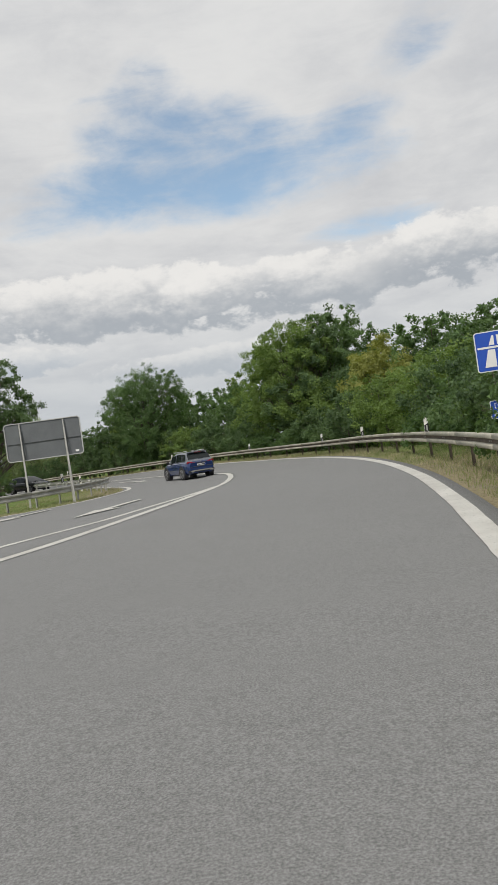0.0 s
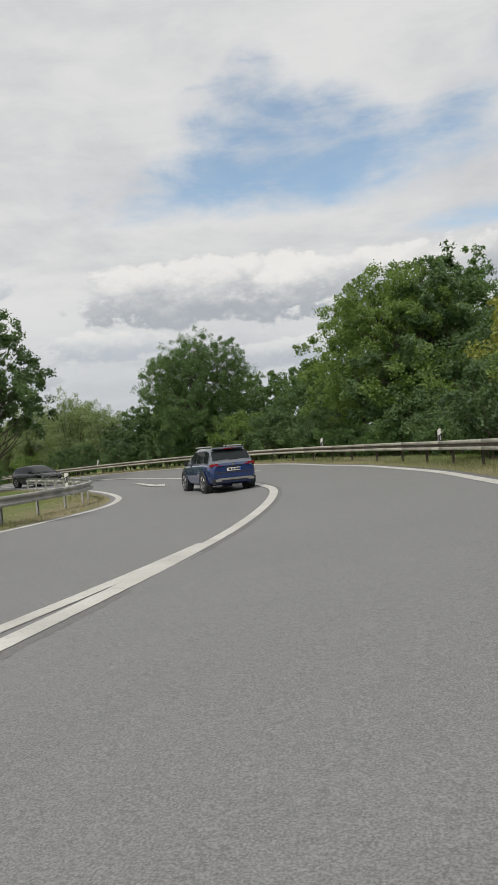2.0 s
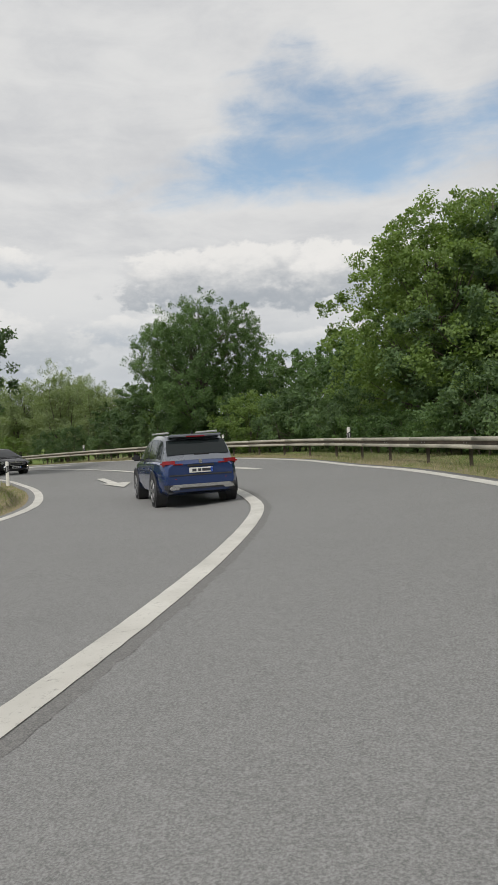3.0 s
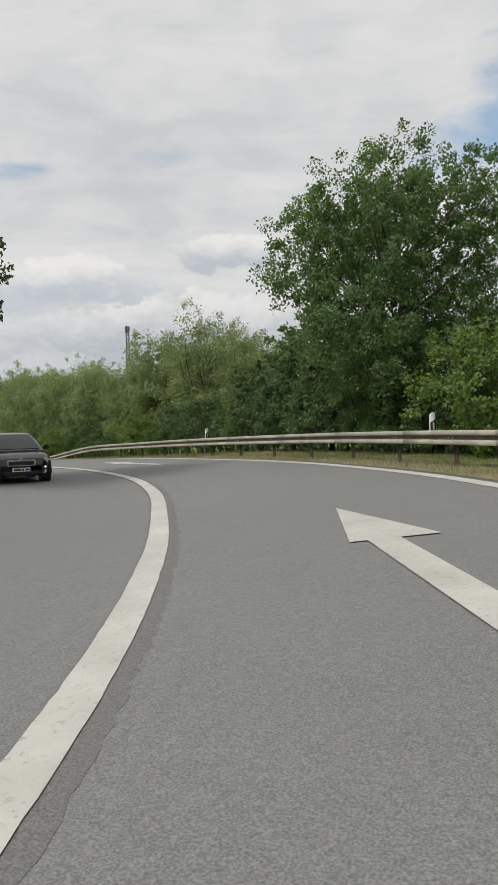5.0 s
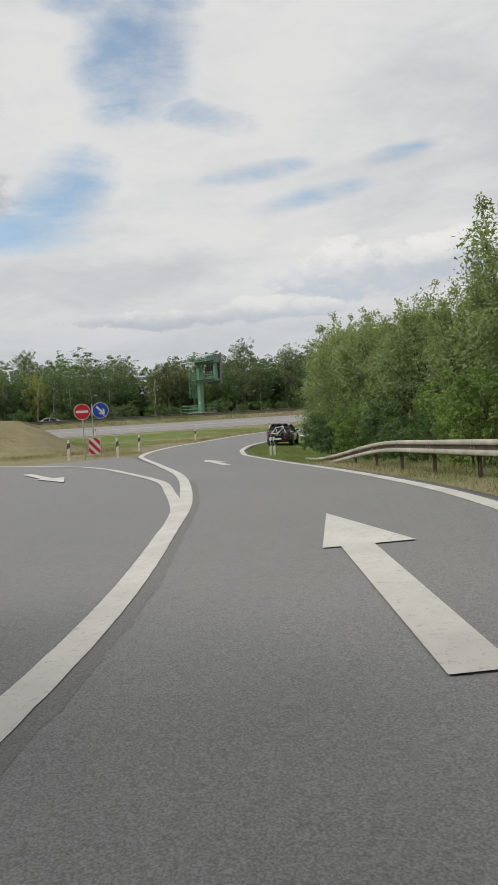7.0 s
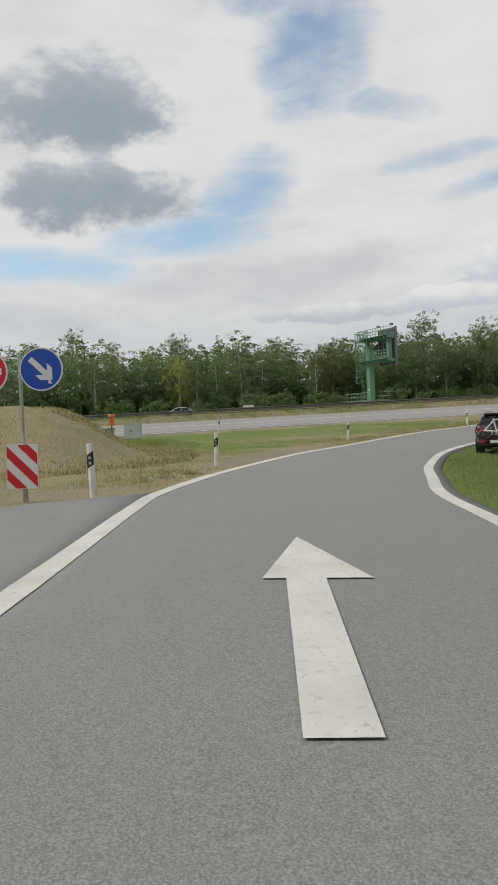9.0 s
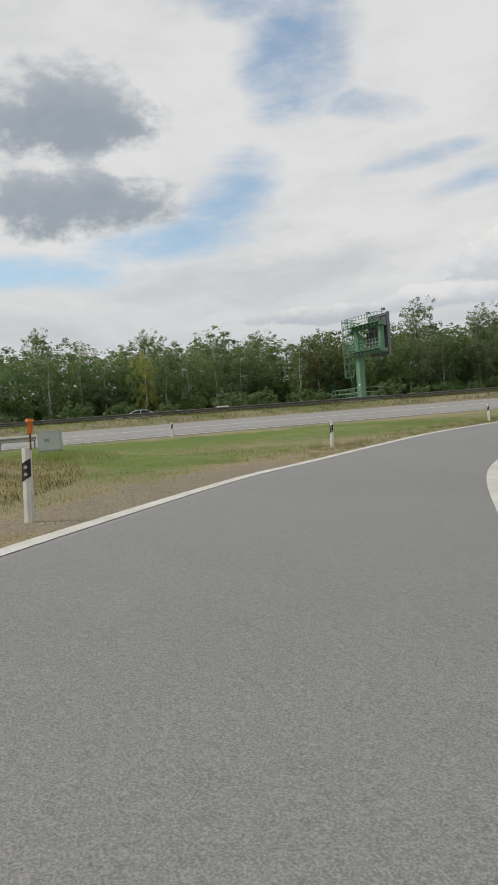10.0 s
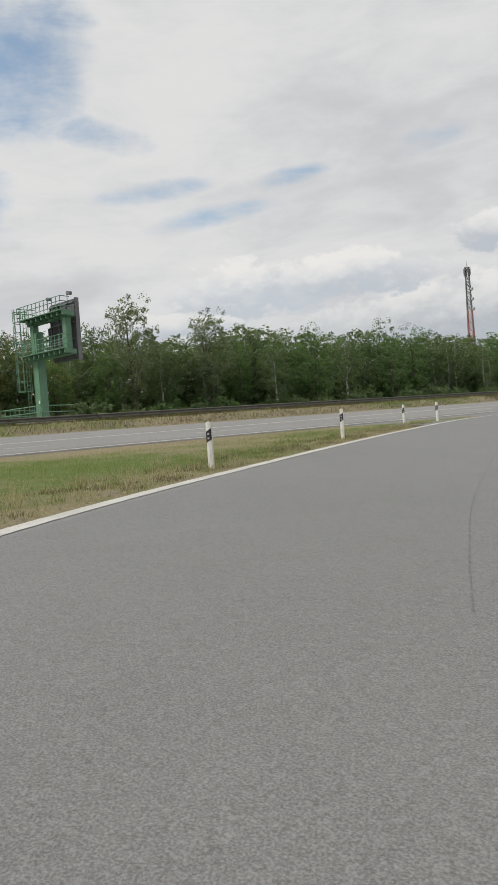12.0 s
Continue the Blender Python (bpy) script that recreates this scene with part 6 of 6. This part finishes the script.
tx, ty = off_road(*along(LEFT_EDGE, -0.6, -3.4, 260, rng, 1.0))
x, y = (np.repeat(v, 34) + rng.normal(0, 0.13, 34 * len(v)) for v in (tx, ty))
kind_of = np.repeat(rng.random(len(tx)) < 0.55, 34)
keep = (x < -67) | (x > -56)
x, y, kind_of = x[keep], y[keep], kind_of[keep]
blades("weed_tufts_dry", "dry brown weed tufts along the road edge", GRASS_DRY, x[kind_of], y[kind_of], 0.2, rng)
blades("weed_tufts", "green weed tufts along the road edge", GRASS_GREEN, x[~kind_of], y[~kind_of], 0.17, rng)


tx, ty = off_road(*along(LEFT_EDGE, -0.35, -2.4, 260, rng, 1.0))
x, y = (np.repeat(v, 46) + rng.normal(0, 0.16, 46 * len(v)) for v in (tx, ty))
x, y = off_road(x, y)
keep = (x < -68) | (x > -55)
x, y = x[keep], y[keep]
blades("weed_tufts_withered", "withered brown tufts on bare soil along the road edge", GRASS_BROWN, x, y, 0.09, rng)
y = rng.uniform(50, 270, 60000)
x = -108.1 - 4.6 * rng.random(60000)
wild = rng.random(60000) + 0.35 * np.sin(y * 0.6) * np.sin(x * 1.7 + y * 0.23)
blades("median_grass_withered", "withered brown grass on the motorway median", GRASS_BROWN, x[wild < 0.72], y[wild < 0.72], 0.22, rng, 2.5)
blades("median_grass_dry", "straw-dry grass on the motorway median", GRASS_DRY, x[wild > 1.0], y[wild > 1.0], 0.2, rng, 2.0)
pick = (wild >= 0.72) & (wild <= 1.0)
blades("median_grass", "dull green grass on the motorway median", GRASS_GREEN, x[pick], y[pick], 0.2, rng, 2.0)


# ---------------------------------------------------------------- cars
def loft(bm, rings, close=True):
    made = [[bm.verts.new(p) for p in ring] for ring in rings]
    n = len(rings[0])
    for a, b in zip(made[:-1], made[1:]):
        for i in range(n):
            j = (i + 1) % n
            bm.faces.new((a[i], a[j], b[j], b[i]))
    if close:
        bm.faces.new(made[0])
        bm.faces.new(made[-1][::-1])
    bmesh.ops.recalc_face_normals(bm, faces=bm.faces)
    return bm


def lerp(table, y):
    ks = [k for k, _ in table]
    return float(np.interp(y, ks, [v for _, v in table]))


def wheel(t, x, y, r, wide):
    side = 1 if x > 0 else -1
    bm = fresh()
    rings = []
    for px_, pr in ((-0.5, 0.72), (-0.5, 0.93), (-0.38, 1.0), (0.38, 1.0), (0.5, 0.93), (0.5, 0.72)):
        rings.append([(x + px_ * wide, y + r * pr * math.cos(a), r + r * pr * math.sin(a)) for a in np.linspace(0, 2 * math.pi, 28, endpoint=False)])
    loft(bm, rings)
    w = part("wheel", bm, TYRE, t, "black rubber tyre on an alloy rim", True)
    bm = fresh()
    xo = x + side * wide * 0.46
    rod(bm, (xo - side * 0.03, y, r), (xo, y, r), 0.16 * r, sides=16)
    for k in range(5):
        a = 2 * math.pi * k / 5
        for off in (-0.13, 0.13):
            rod(bm, (xo - side * 0.01, y + 0.12 * r * math.cos(a + off), r + 0.12 * r * math.sin(a + off)), (xo - side * 0.005, y + 0.68 * r * math.cos(a + off), r + 0.68 * r * math.sin(a + off)), 0.03, 0.022, 6)
    for k in range(24):
        a, b = 2 * math.pi * k / 24, 2 * math.pi * (k + 1) / 24
        rod(bm, (xo, y + 0.70 * r * math.cos(a), r + 0.70 * r * math.sin(a)), (xo, y + 0.70 * r * math.cos(b), r + 0.70 * r * math.sin(b)), 0.022, sides=6)
    part("rim", bm, RIM, w, "grey alloy spokes")


def make_car(name, label, spec, at):
    """A car from its side profile: body, cabin, panes, lamps, bumpers, wheels. Its front faces +y."""
    t = thing(name, label, "car", at=at)
    L, W = spec["long"] / 2, spec["wide"] / 2
    top, roof, plan_w = spec["belt"], spec["roof"], spec["plan"]
    ys = np.linspace(-L, L, 41)
    rings = []
    for y in ys:
        w = W * lerp(plan_w, y)
        zt = lerp(top, y)
        z0 = spec["clear"] + 0.10 * max(0, abs(y) / L - 0.82) / 0.18
        half = [(0.0, z0), (w * 0.80, z0), (w * 0.95, z0 + 0.08), (w * 0.995, z0 + 0.24), (w, 0.52 * zt + 0.1), (w * 0.985, 0.80 * zt), (w * 0.955, 0.93 * zt), (w * 0.86, zt), (w * 0.45, zt + 0.02), (0.0, zt + 0.025)]
        ring = [(x, y, z) for x, z in half] + [(-x, y, z) for x, z in half[-2:0:-1]]
        rings.append(ring)
    body = part("body", loft(fresh(), rings), spec["paint"], t, spec["paint_label"], True)
    body.data.set_sharp_from_angle(angle=radians(32))
    # wheel arches and sills
    for wy in spec["axles"]:
        for side in (-1, 1):
            bm = fresh()
            R = spec["wheel"] + 0.06
            xw = side * W * 1.005
            rr = []
            for xo, rad in ((0.0, R + 0.055), (0.012 * side, R + 0.05), (0.012 * side, R), (-0.22 * side, R)):
                rr.append([(xw + xo, wy + rad * math.cos(a), spec["wheel"] + rad * math.sin(a)) for a in np.linspace(radians(-14), radians(194), 22)])
            for a, b in zip(rr[:-1], rr[1:]):
                va, vb = [bm.verts.new(p) for p in a], [bm.verts.new(p) for p in b]
                for i in range(len(va) - 1):
                    bm.faces.new((va[i], va[i + 1], vb[i + 1], vb[i]))
            bmesh.ops.recalc_face_normals(bm, faces=bm.faces)
            part("wheel_arch", bm, spec["clad"], t, "dark arch trim")
            bm = fresh()
            rod(bm, (xw - side * 0.25, wy, spec["wheel"]), (xw + side * 0.004, wy, spec["wheel"]), R, sides=28)
            part("arch_well", bm, BLACK_PLASTIC, t)
            wheel(t, side * (W - 0.085), wy, spec["wheel"], 0.21)
    # cabin
    ycab = np.linspace(roof[0][0], roof[-1][0], 33)

    def section(y, s):
        """Half width and height on the cabin's flank: s from the belt (0) to the roof edge (1)."""
        zb, zr = lerp(top, y) - 0.02, lerp(roof, y)
        wb = W * lerp(plan_w, y) * 0.90
        wr = W * spec["roof_in"]
        k = max(0.0, min(1.0, (zr - zb) / (spec["high"] - zb)))
        return wb + (wr - wb) * s * k, zb + (zr - zb) * s

    rings = []
    for y in ycab:
        half = [(0.0, lerp(top, y) - 0.05)] + [section(y, s) for s in (0, 0.3, 0.6, 0.85)]
        x1, z1 = section(y, 1.0)
        half += [(x1 * 0.94, z1 - 0.012), (x1 * 0.6, z1 + 0.01), (0.0, z1 + 0.018)]
        rings.append([(x, y, z) for x, z in half] + [(-x, y, z) for x, z in half[-2:0:-1]])
    cab = part("cabin", loft(fresh(), rings), spec["roof_paint"], t, spec["roof_label"], True)
    cab.data.set_sharp_from_angle(angle=radians(35))

    def pane(y0, y1, s0, s1, side, label):
        bm = fresh()
        yy, ss = np.linspace(y0, y1, 7), np.linspace(s0, s1, 4)
        grid = []
        for s in ss:
            row = []
            for y in yy:
                x, z = section(y, s)
                row.append(bm.verts.new((side * (x + 0.008), y, z)))
            grid.append(row)
        for a, b in zip(grid[:-1], grid[1:]):
            for i in range(len(a) - 1):
                bm.faces.new((a[i], a[i + 1], b[i + 1], b[i]) if side > 0 else (a[i + 1], a[i], b[i], b[i + 1]))
        part("side_window", bm, CAR_GLASS, t, label)

    for side in (-1, 1):
        for y0, y1 in spec["panes"]:
            pane(y0, y1, 0.10, 0.84, side, "dark tinted side window")
        bm = fresh()
        x, z = section(spec["mirror"], 0.05)
        box(bm, (0.20, 0.10, 0.15), (side * (x + 0.16), spec["mirror"], z + 0.08), (0, 0, side * 8), 0.035)
        box(bm, (0.12, 0.05, 0.04), (side * (x + 0.04), spec["mirror"], z + 0.03))
        part("mirror", bm, spec.get("mirror_paint", BLACK_PLASTIC), t, "door mirror")
        for hy in spec["handles"]:
            w = W * lerp(plan_w, hy)
            part("door_handle", box(fresh(), (0.03, 0.2, 0.03), (side * (w * 0.985 + 0.008), hy, 0.82 * lerp(top, hy)), bevel=0.008), spec["paint"], t)
        if spec.get("rails"):
            x, z = section(0, 1.0)
            bm = rod(fresh(), (side * x * 0.86, roof[0][0] + 0.55, spec["high"] + 0.035), (side * x * 0.86, 0.55, spec["high"] + 0.04), 0.022, sides=8)
            part("roof_rail", bm, ALU_EDGE, t, "pale metal roof rail")

    def slope_pane(nm, y0, y1, inset, label):
        """A pane on the sloping front or rear of the cabin."""
        bm = fresh()
        rows = []
        for k in range(6):
            y = y0 + (y1 - y0) * k / 5
            x, z = section(y, 1.0)
            push = 0.012 if y0 > 0 else -0.012
            rows.append([bm.verts.new((u * x * inset, y + push, z + 0.012 + 0.014 * (1 - u * u))) for u in np.linspace(-1, 1, 9)])
        for a, b in zip(rows[:-1], rows[1:]):
            for i in range(8):
                bm.faces.new((a[i], a[i + 1], b[i + 1], b[i]))
        bmesh.ops.recalc_face_normals(bm, faces=bm.faces)
        for f in bm.faces:
            if f.normal.z < 0:
                f.normal_flip()
        part(nm, bm, CAR_GLASS, t, label)

    slope_pane("rear_window", *spec["rear_pane"], 0.95, "dark tinted rear window")
    slope_pane("windscreen", *spec["front_pane"], 0.88, "raked windscreen")
    if spec.get("spoiler"):
        y, z = spec["spoiler"]
        part("spoiler", box(fresh(), (W * 1.30, 0.26, 0.05), (0, y, z), (-8, 0, 0), 0.02), spec["roof_paint"], t)
        part("brake_lamp", box(fresh(), (0.42, 0.02, 0.025), (0, y - 0.13, z - 0.01), bevel=0.006), LAMP_RED, t)
        part("aerial", loft(fresh(), [[(-0.02, y + 0.35, z + 0.05), (0.02, y + 0.35, z + 0.05), (0.0, y + 0.36, z + 0.06)], [(-0.025, y + 0.2, z + 0.04), (0.025, y + 0.2, z + 0.04), (0.0, y + 0.18, z + 0.14)]]), BLACK_PLASTIC, t)
    rear = -L
    for item in spec["rear"]:
        kind, sx, sy, sz, cx, cy, cz, mat, lab, both = item
        for side in ((-1, 1) if both else (1,)):
            bm = box(fresh(), (sx, sy, sz), (side * cx, cy, cz), (0, 0, side * (10 if cx > 0.55 and "lamp" in kind else 0)), min(sx, sy, sz) * 0.35)
            part(kind, bm, mat, t, lab)
    for y, z, flip in spec["plates"]:
        d = 1 if flip else -1
        p = part("number_plate", box(fresh(), (0.52, 0.012, 0.11), (0, y, z), bevel=0.003), PLATE, t, "white number plate")
        for bx, bw in ((-0.15, 0.09), (-0.03, 0.07), (0.12, 0.19)):
            part("plate_bar", box(fresh(), (bw, 0.004, 0.06), (bx, y + d * 0.008, z)), INK, p, "dark lettering bar")
        part("plate_edge", box(fresh(), (0.04, 0.004, 0.10), (-0.237 * -d * -1, y + d * 0.008, z)), SIGN_BLUE, p, "blue end strip")
    return t


def suv_spec(**extra):
    s = dict(long=4.45, wide=1.84, high=1.60, clear=0.24, wheel=0.35, axles=(-1.33, 1.34), roof_in=0.70,
             belt=[(-2.225, 0.92), (-2.12, 1.00), (-1.2, 1.04), (0.9, 0.99), (1.35, 0.97), (1.9, 0.90), (2.15, 0.78), (2.225, 0.62)],
             plan=[(-2.225, 0.80), (-2.15, 0.88), (-1.9, 0.95), (-1.3, 1.0), (1.3, 1.0), (1.8, 0.95), (2.1, 0.84), (2.225, 0.70)],
             roof=[(-2.12, 1.01), (-2.02, 1.13), (-1.78, 1.42), (-1.62, 1.53), (-1.2, 1.585), (-0.3, 1.60), (0.15, 1.56), (0.55, 1.40), (1.25, 1.0)],
             panes=[(-1.70, -1.20), (-1.12, -0.25), (-0.17, 0.62)], mirror=0.72, handles=(-0.85, 0.15), rear_pane=(-2.02, -1.74), front_pane=(1.16, 0.28), rails=True, spoiler=(-1.74, 1.545),
             clad=CLADDING, plates=[(-2.245, 0.80, False)])
    s.update(extra)
    return s


def rear_set(lamp_z, bumper):
    return [("tail_lamp", 0.36, 0.16, 0.12, 0.68, -2.10, lamp_z - 0.04, LAMP_RED, "red tail lamp", True), ("lamp_bar", 0.22, 0.04, 0.03, 0.50, -2.225, lamp_z - 0.06, LAMP_RED, "red lamp bar", True),
            ("fog_lamp", 0.16, 0.04, 0.04, 0.60, -2.20, 0.62, LAMP_RED, "small red bumper lamp", True),
            ("lower_bumper", 1.62, 0.20, 0.24, 0.0, -2.16, 0.45, CLADDING, "dark plastic bumper", False), ("skid_plate", 1.30, 0.05, 0.07, 0.0, -2.27, 0.47, bumper, "silver bumper strip", False),
            ("exhaust_trim", 0.22, 0.05, 0.08, 0.60, -2.275, 0.43, bumper, "silver exhaust trim", True), ("tailgate_trim", 0.60, 0.02, 0.045, 0.0, -2.235, 0.905, BLACK_PLASTIC, "dark grip strip", False),
            ("tailgate_crease", 1.40, 0.02, 0.03, 0.0, -2.23, 0.70, CLADDING, "", False), ("badge", 0.07, 0.02, 0.09, 0.0, -2.215, 0.985, CHROME, "chrome badge shape", False),
            ("wiper", 0.34, 0.02, 0.025, 0.08, -2.035, 1.14, BLACK_PLASTIC, "", False)]


# the pale cabin colour here is painted sky reflection over blue bodywork
make_car("compact_suv", "dark blue compact sport utility car with sky sheen painted on its roof, seen from behind", suv_spec(
    paint=CAR_BLUE, paint_label="metallic dark blue bodywork", roof_paint=CAR_SKY_SHEEN, roof_label="blue roof and pillars paled by a painted sky reflection", rear=rear_set(1.0, CHROME)),
    pose(-3.9, 44.3, land_at(-3.9, 44.3), 0, 0, 26))
BLACK_SUV = pose(-61.0, 99.9, land_at(-61.0, 99.9), 0, 0, 46)
make_car("estate_suv", "black sport utility car carrying a bicycle on its tailgate", suv_spec(
    paint=CAR_BROWN, paint_label="near-black bodywork", roof_paint=CAR_BROWN, roof_label="near-black roof", rear=rear_set(1.0, CLADDING)), BLACK_SUV)


def bicycle(at):
    t = thing("bicycle", "white and black bicycle strapped across the tailgate of a car", "bicycle", at=at)
    for wx in (-0.52, 0.52):
        bm = fresh()
        for k in range(28):
            a, b = 2 * math.pi * k / 28, 2 * math.pi * (k + 1) / 28
            rod(bm, (wx + 0.33 * math.cos(a), 0, 0.34 + 0.33 * math.sin(a)), (wx + 0.33 * math.cos(b), 0, 0.34 + 0.33 * math.sin(b)), 0.025, sides=6)
        w = part("wheel", bm, TYRE, t)
        bm = fresh()
        for k in range(12):
            a = 2 * math.pi * k / 12
            rod(bm, (wx, 0, 0.34), (wx + 0.32 * math.cos(a), 0, 0.34 + 0.32 * math.sin(a)), 0.004, sides=4)
        part("spokes", bm, CHROME, w)
    bm = fresh()
    for a, b in (((-0.52, 0.34), (-0.08, 0.30)), ((-0.08, 0.30), (-0.20, 0.80)), ((-0.08, 0.30), (0.36, 0.74)), ((-0.18, 0.74), (0.34, 0.80)), ((-0.52, 0.34), (-0.18, 0.72)), ((0.33, 0.90), (0.52, 0.34))):
        rod(bm, (a[0], 0, a[1]), (b[0], 0, b[1]), 0.028, sides=8)
    part("bicycle_frame", bm, SIGN_WHITE, t, "white tube frame")
    part("saddle", box(fresh(), (0.26, 0.12, 0.06), (-0.22, 0, 0.86), bevel=0.02), BLACK_PLASTIC, t)
    part("handlebar", rod(fresh(), (0.33, -0.28, 0.96), (0.33, 0.28, 0.96), 0.016, sides=6), BLACK_PLASTIC, t)


bicycle(BLACK_SUV @ pose(0.05, -2.52, 0.58))
rack = thing("bicycle_rack", "dark tow-bar bicycle rack with red lamps", "bicycle rack", at=BLACK_SUV)
part("rack_frame", box(fresh(), (1.25, 0.38, 0.06), (0, -2.46, 0.53), bevel=0.015), BLACK_PLASTIC, rack)
for side in (-1, 1):
    part("tail_lamp", box(fresh(), (0.22, 0.05, 0.13), (side * 0.55, -2.68, 0.52), bevel=0.012), LAMP_RED, rack, "red lamp")
part("number_plate", box(fresh(), (0.52, 0.012, 0.11), (0, -2.68, 0.50), bevel=0.003), PLATE, rack)
part("upright", rod(fresh(), (0, -2.36, 0.5), (0, -2.38, 1.25), 0.025, sides=8), BLACK_PLASTIC, rack)


def hatch_spec(**extra):
    s = dict(long=4.25, wide=1.80, high=1.46, clear=0.18, wheel=0.32, axles=(-1.30, 1.30), roof_in=0.68,
             belt=[(-2.125, 0.80), (-2.0, 0.95), (-1.2, 0.97), (0.8, 0.92), (1.2, 0.90), (1.75, 0.82), (2.02, 0.70), (2.125, 0.50)],
             plan=[(-2.125, 0.80), (-1.9, 0.93), (-1.2, 1.0), (1.2, 1.0), (1.7, 0.95), (2.0, 0.82), (2.125, 0.62)],
             roof=[(-2.0, 0.96), (-1.72, 1.28), (-1.5, 1.38), (-0.9, 1.45), (-0.2, 1.46), (0.15, 1.42), (0.55, 1.26), (1.3, 0.92)],
             panes=[(-1.62, -1.15), (-1.07, -0.22), (-0.14, 0.62)], mirror=0.72, handles=(-0.8, 0.18), rear_pane=(-1.95, -1.60), front_pane=(1.2, 0.22), clad=BLACK_PLASTIC,
             plates=[(2.135, 0.40, True)])
    s.update(extra)
    return s


FRONT = [("head_lamp", 0.44, 0.16, 0.15, 0.62, 1.93, 0.66, LAMP_CLEAR, "clear glass head lamp", True), ("grille_frame", 0.80, 0.06, 0.20, 0.0, 2.10, 0.585, CHROME, "chrome grille frame", False),
         ("grille", 0.74, 0.05, 0.15, 0.0, 2.12, 0.585, BLACK_PLASTIC, "dark grille", False), ("lower_grille", 0.95, 0.10, 0.15, 0.0, 2.06, 0.29, BLACK_PLASTIC, "dark lower intake", False),
         ("day_lamp", 0.22, 0.04, 0.035, 0.60, 2.03, 0.455, DAY_LAMP, "white day-running lamp", True), ("fog_lamp", 0.11, 0.05, 0.11, 0.66, 2.0, 0.33, LAMP_CLEAR, "round fog lamp", True),
         ("badge", 0.08, 0.03, 0.09, 0.0, 2.06, 0.73, CHROME, "chrome badge shape", False), ("tail_lamp", 0.3, 0.1, 0.14, 0.66, -2.02, 0.85, LAMP_RED, "red tail lamp", True)]
make_car("hatchback", "black hatchback with lit day-running lamps in the oncoming lane", hatch_spec(
    paint=CAR_BLACK, paint_label="glossy black bodywork", roof_paint=CAR_BLACK, roof_label="black roof", rear=FRONT, mirror_paint=CAR_BLACK), pose(-20.2, 65.6, land_at(-20.2, 65.6) - 0.01, 0, 0, 234))
make_car("saloon", "silver-grey saloon car on the far carriageway of the motorway", hatch_spec(
    long=4.7, paint=CAR_SILVER, paint_label="silver-grey bodywork", roof_paint=CAR_SILVER, roof_label="silver-grey roof", rear=FRONT[-1:],
    belt=[(-2.35, 0.75), (-2.25, 0.93), (-1.5, 0.96), (0.8, 0.93), (1.2, 0.90), (1.85, 0.82), (2.2, 0.70), (2.35, 0.50)],
    plan=[(-2.35, 0.80), (-2.1, 0.93), (-1.2, 1.0), (1.2, 1.0), (1.8, 0.95), (2.2, 0.82), (2.35, 0.62)],
    roof=[(-1.9, 0.95), (-1.45, 1.20), (-0.95, 1.40), (-0.4, 1.45), (0.1, 1.43), (0.5, 1.28), (1.3, 0.92)], rear_pane=(-1.85, -1.0), panes=[(-1.25, -0.3), (-0.22, 0.6)], plates=[]),
    pose(-120.5, 100.0, land_at(-120.5, 100.0), 0, 0, 180))
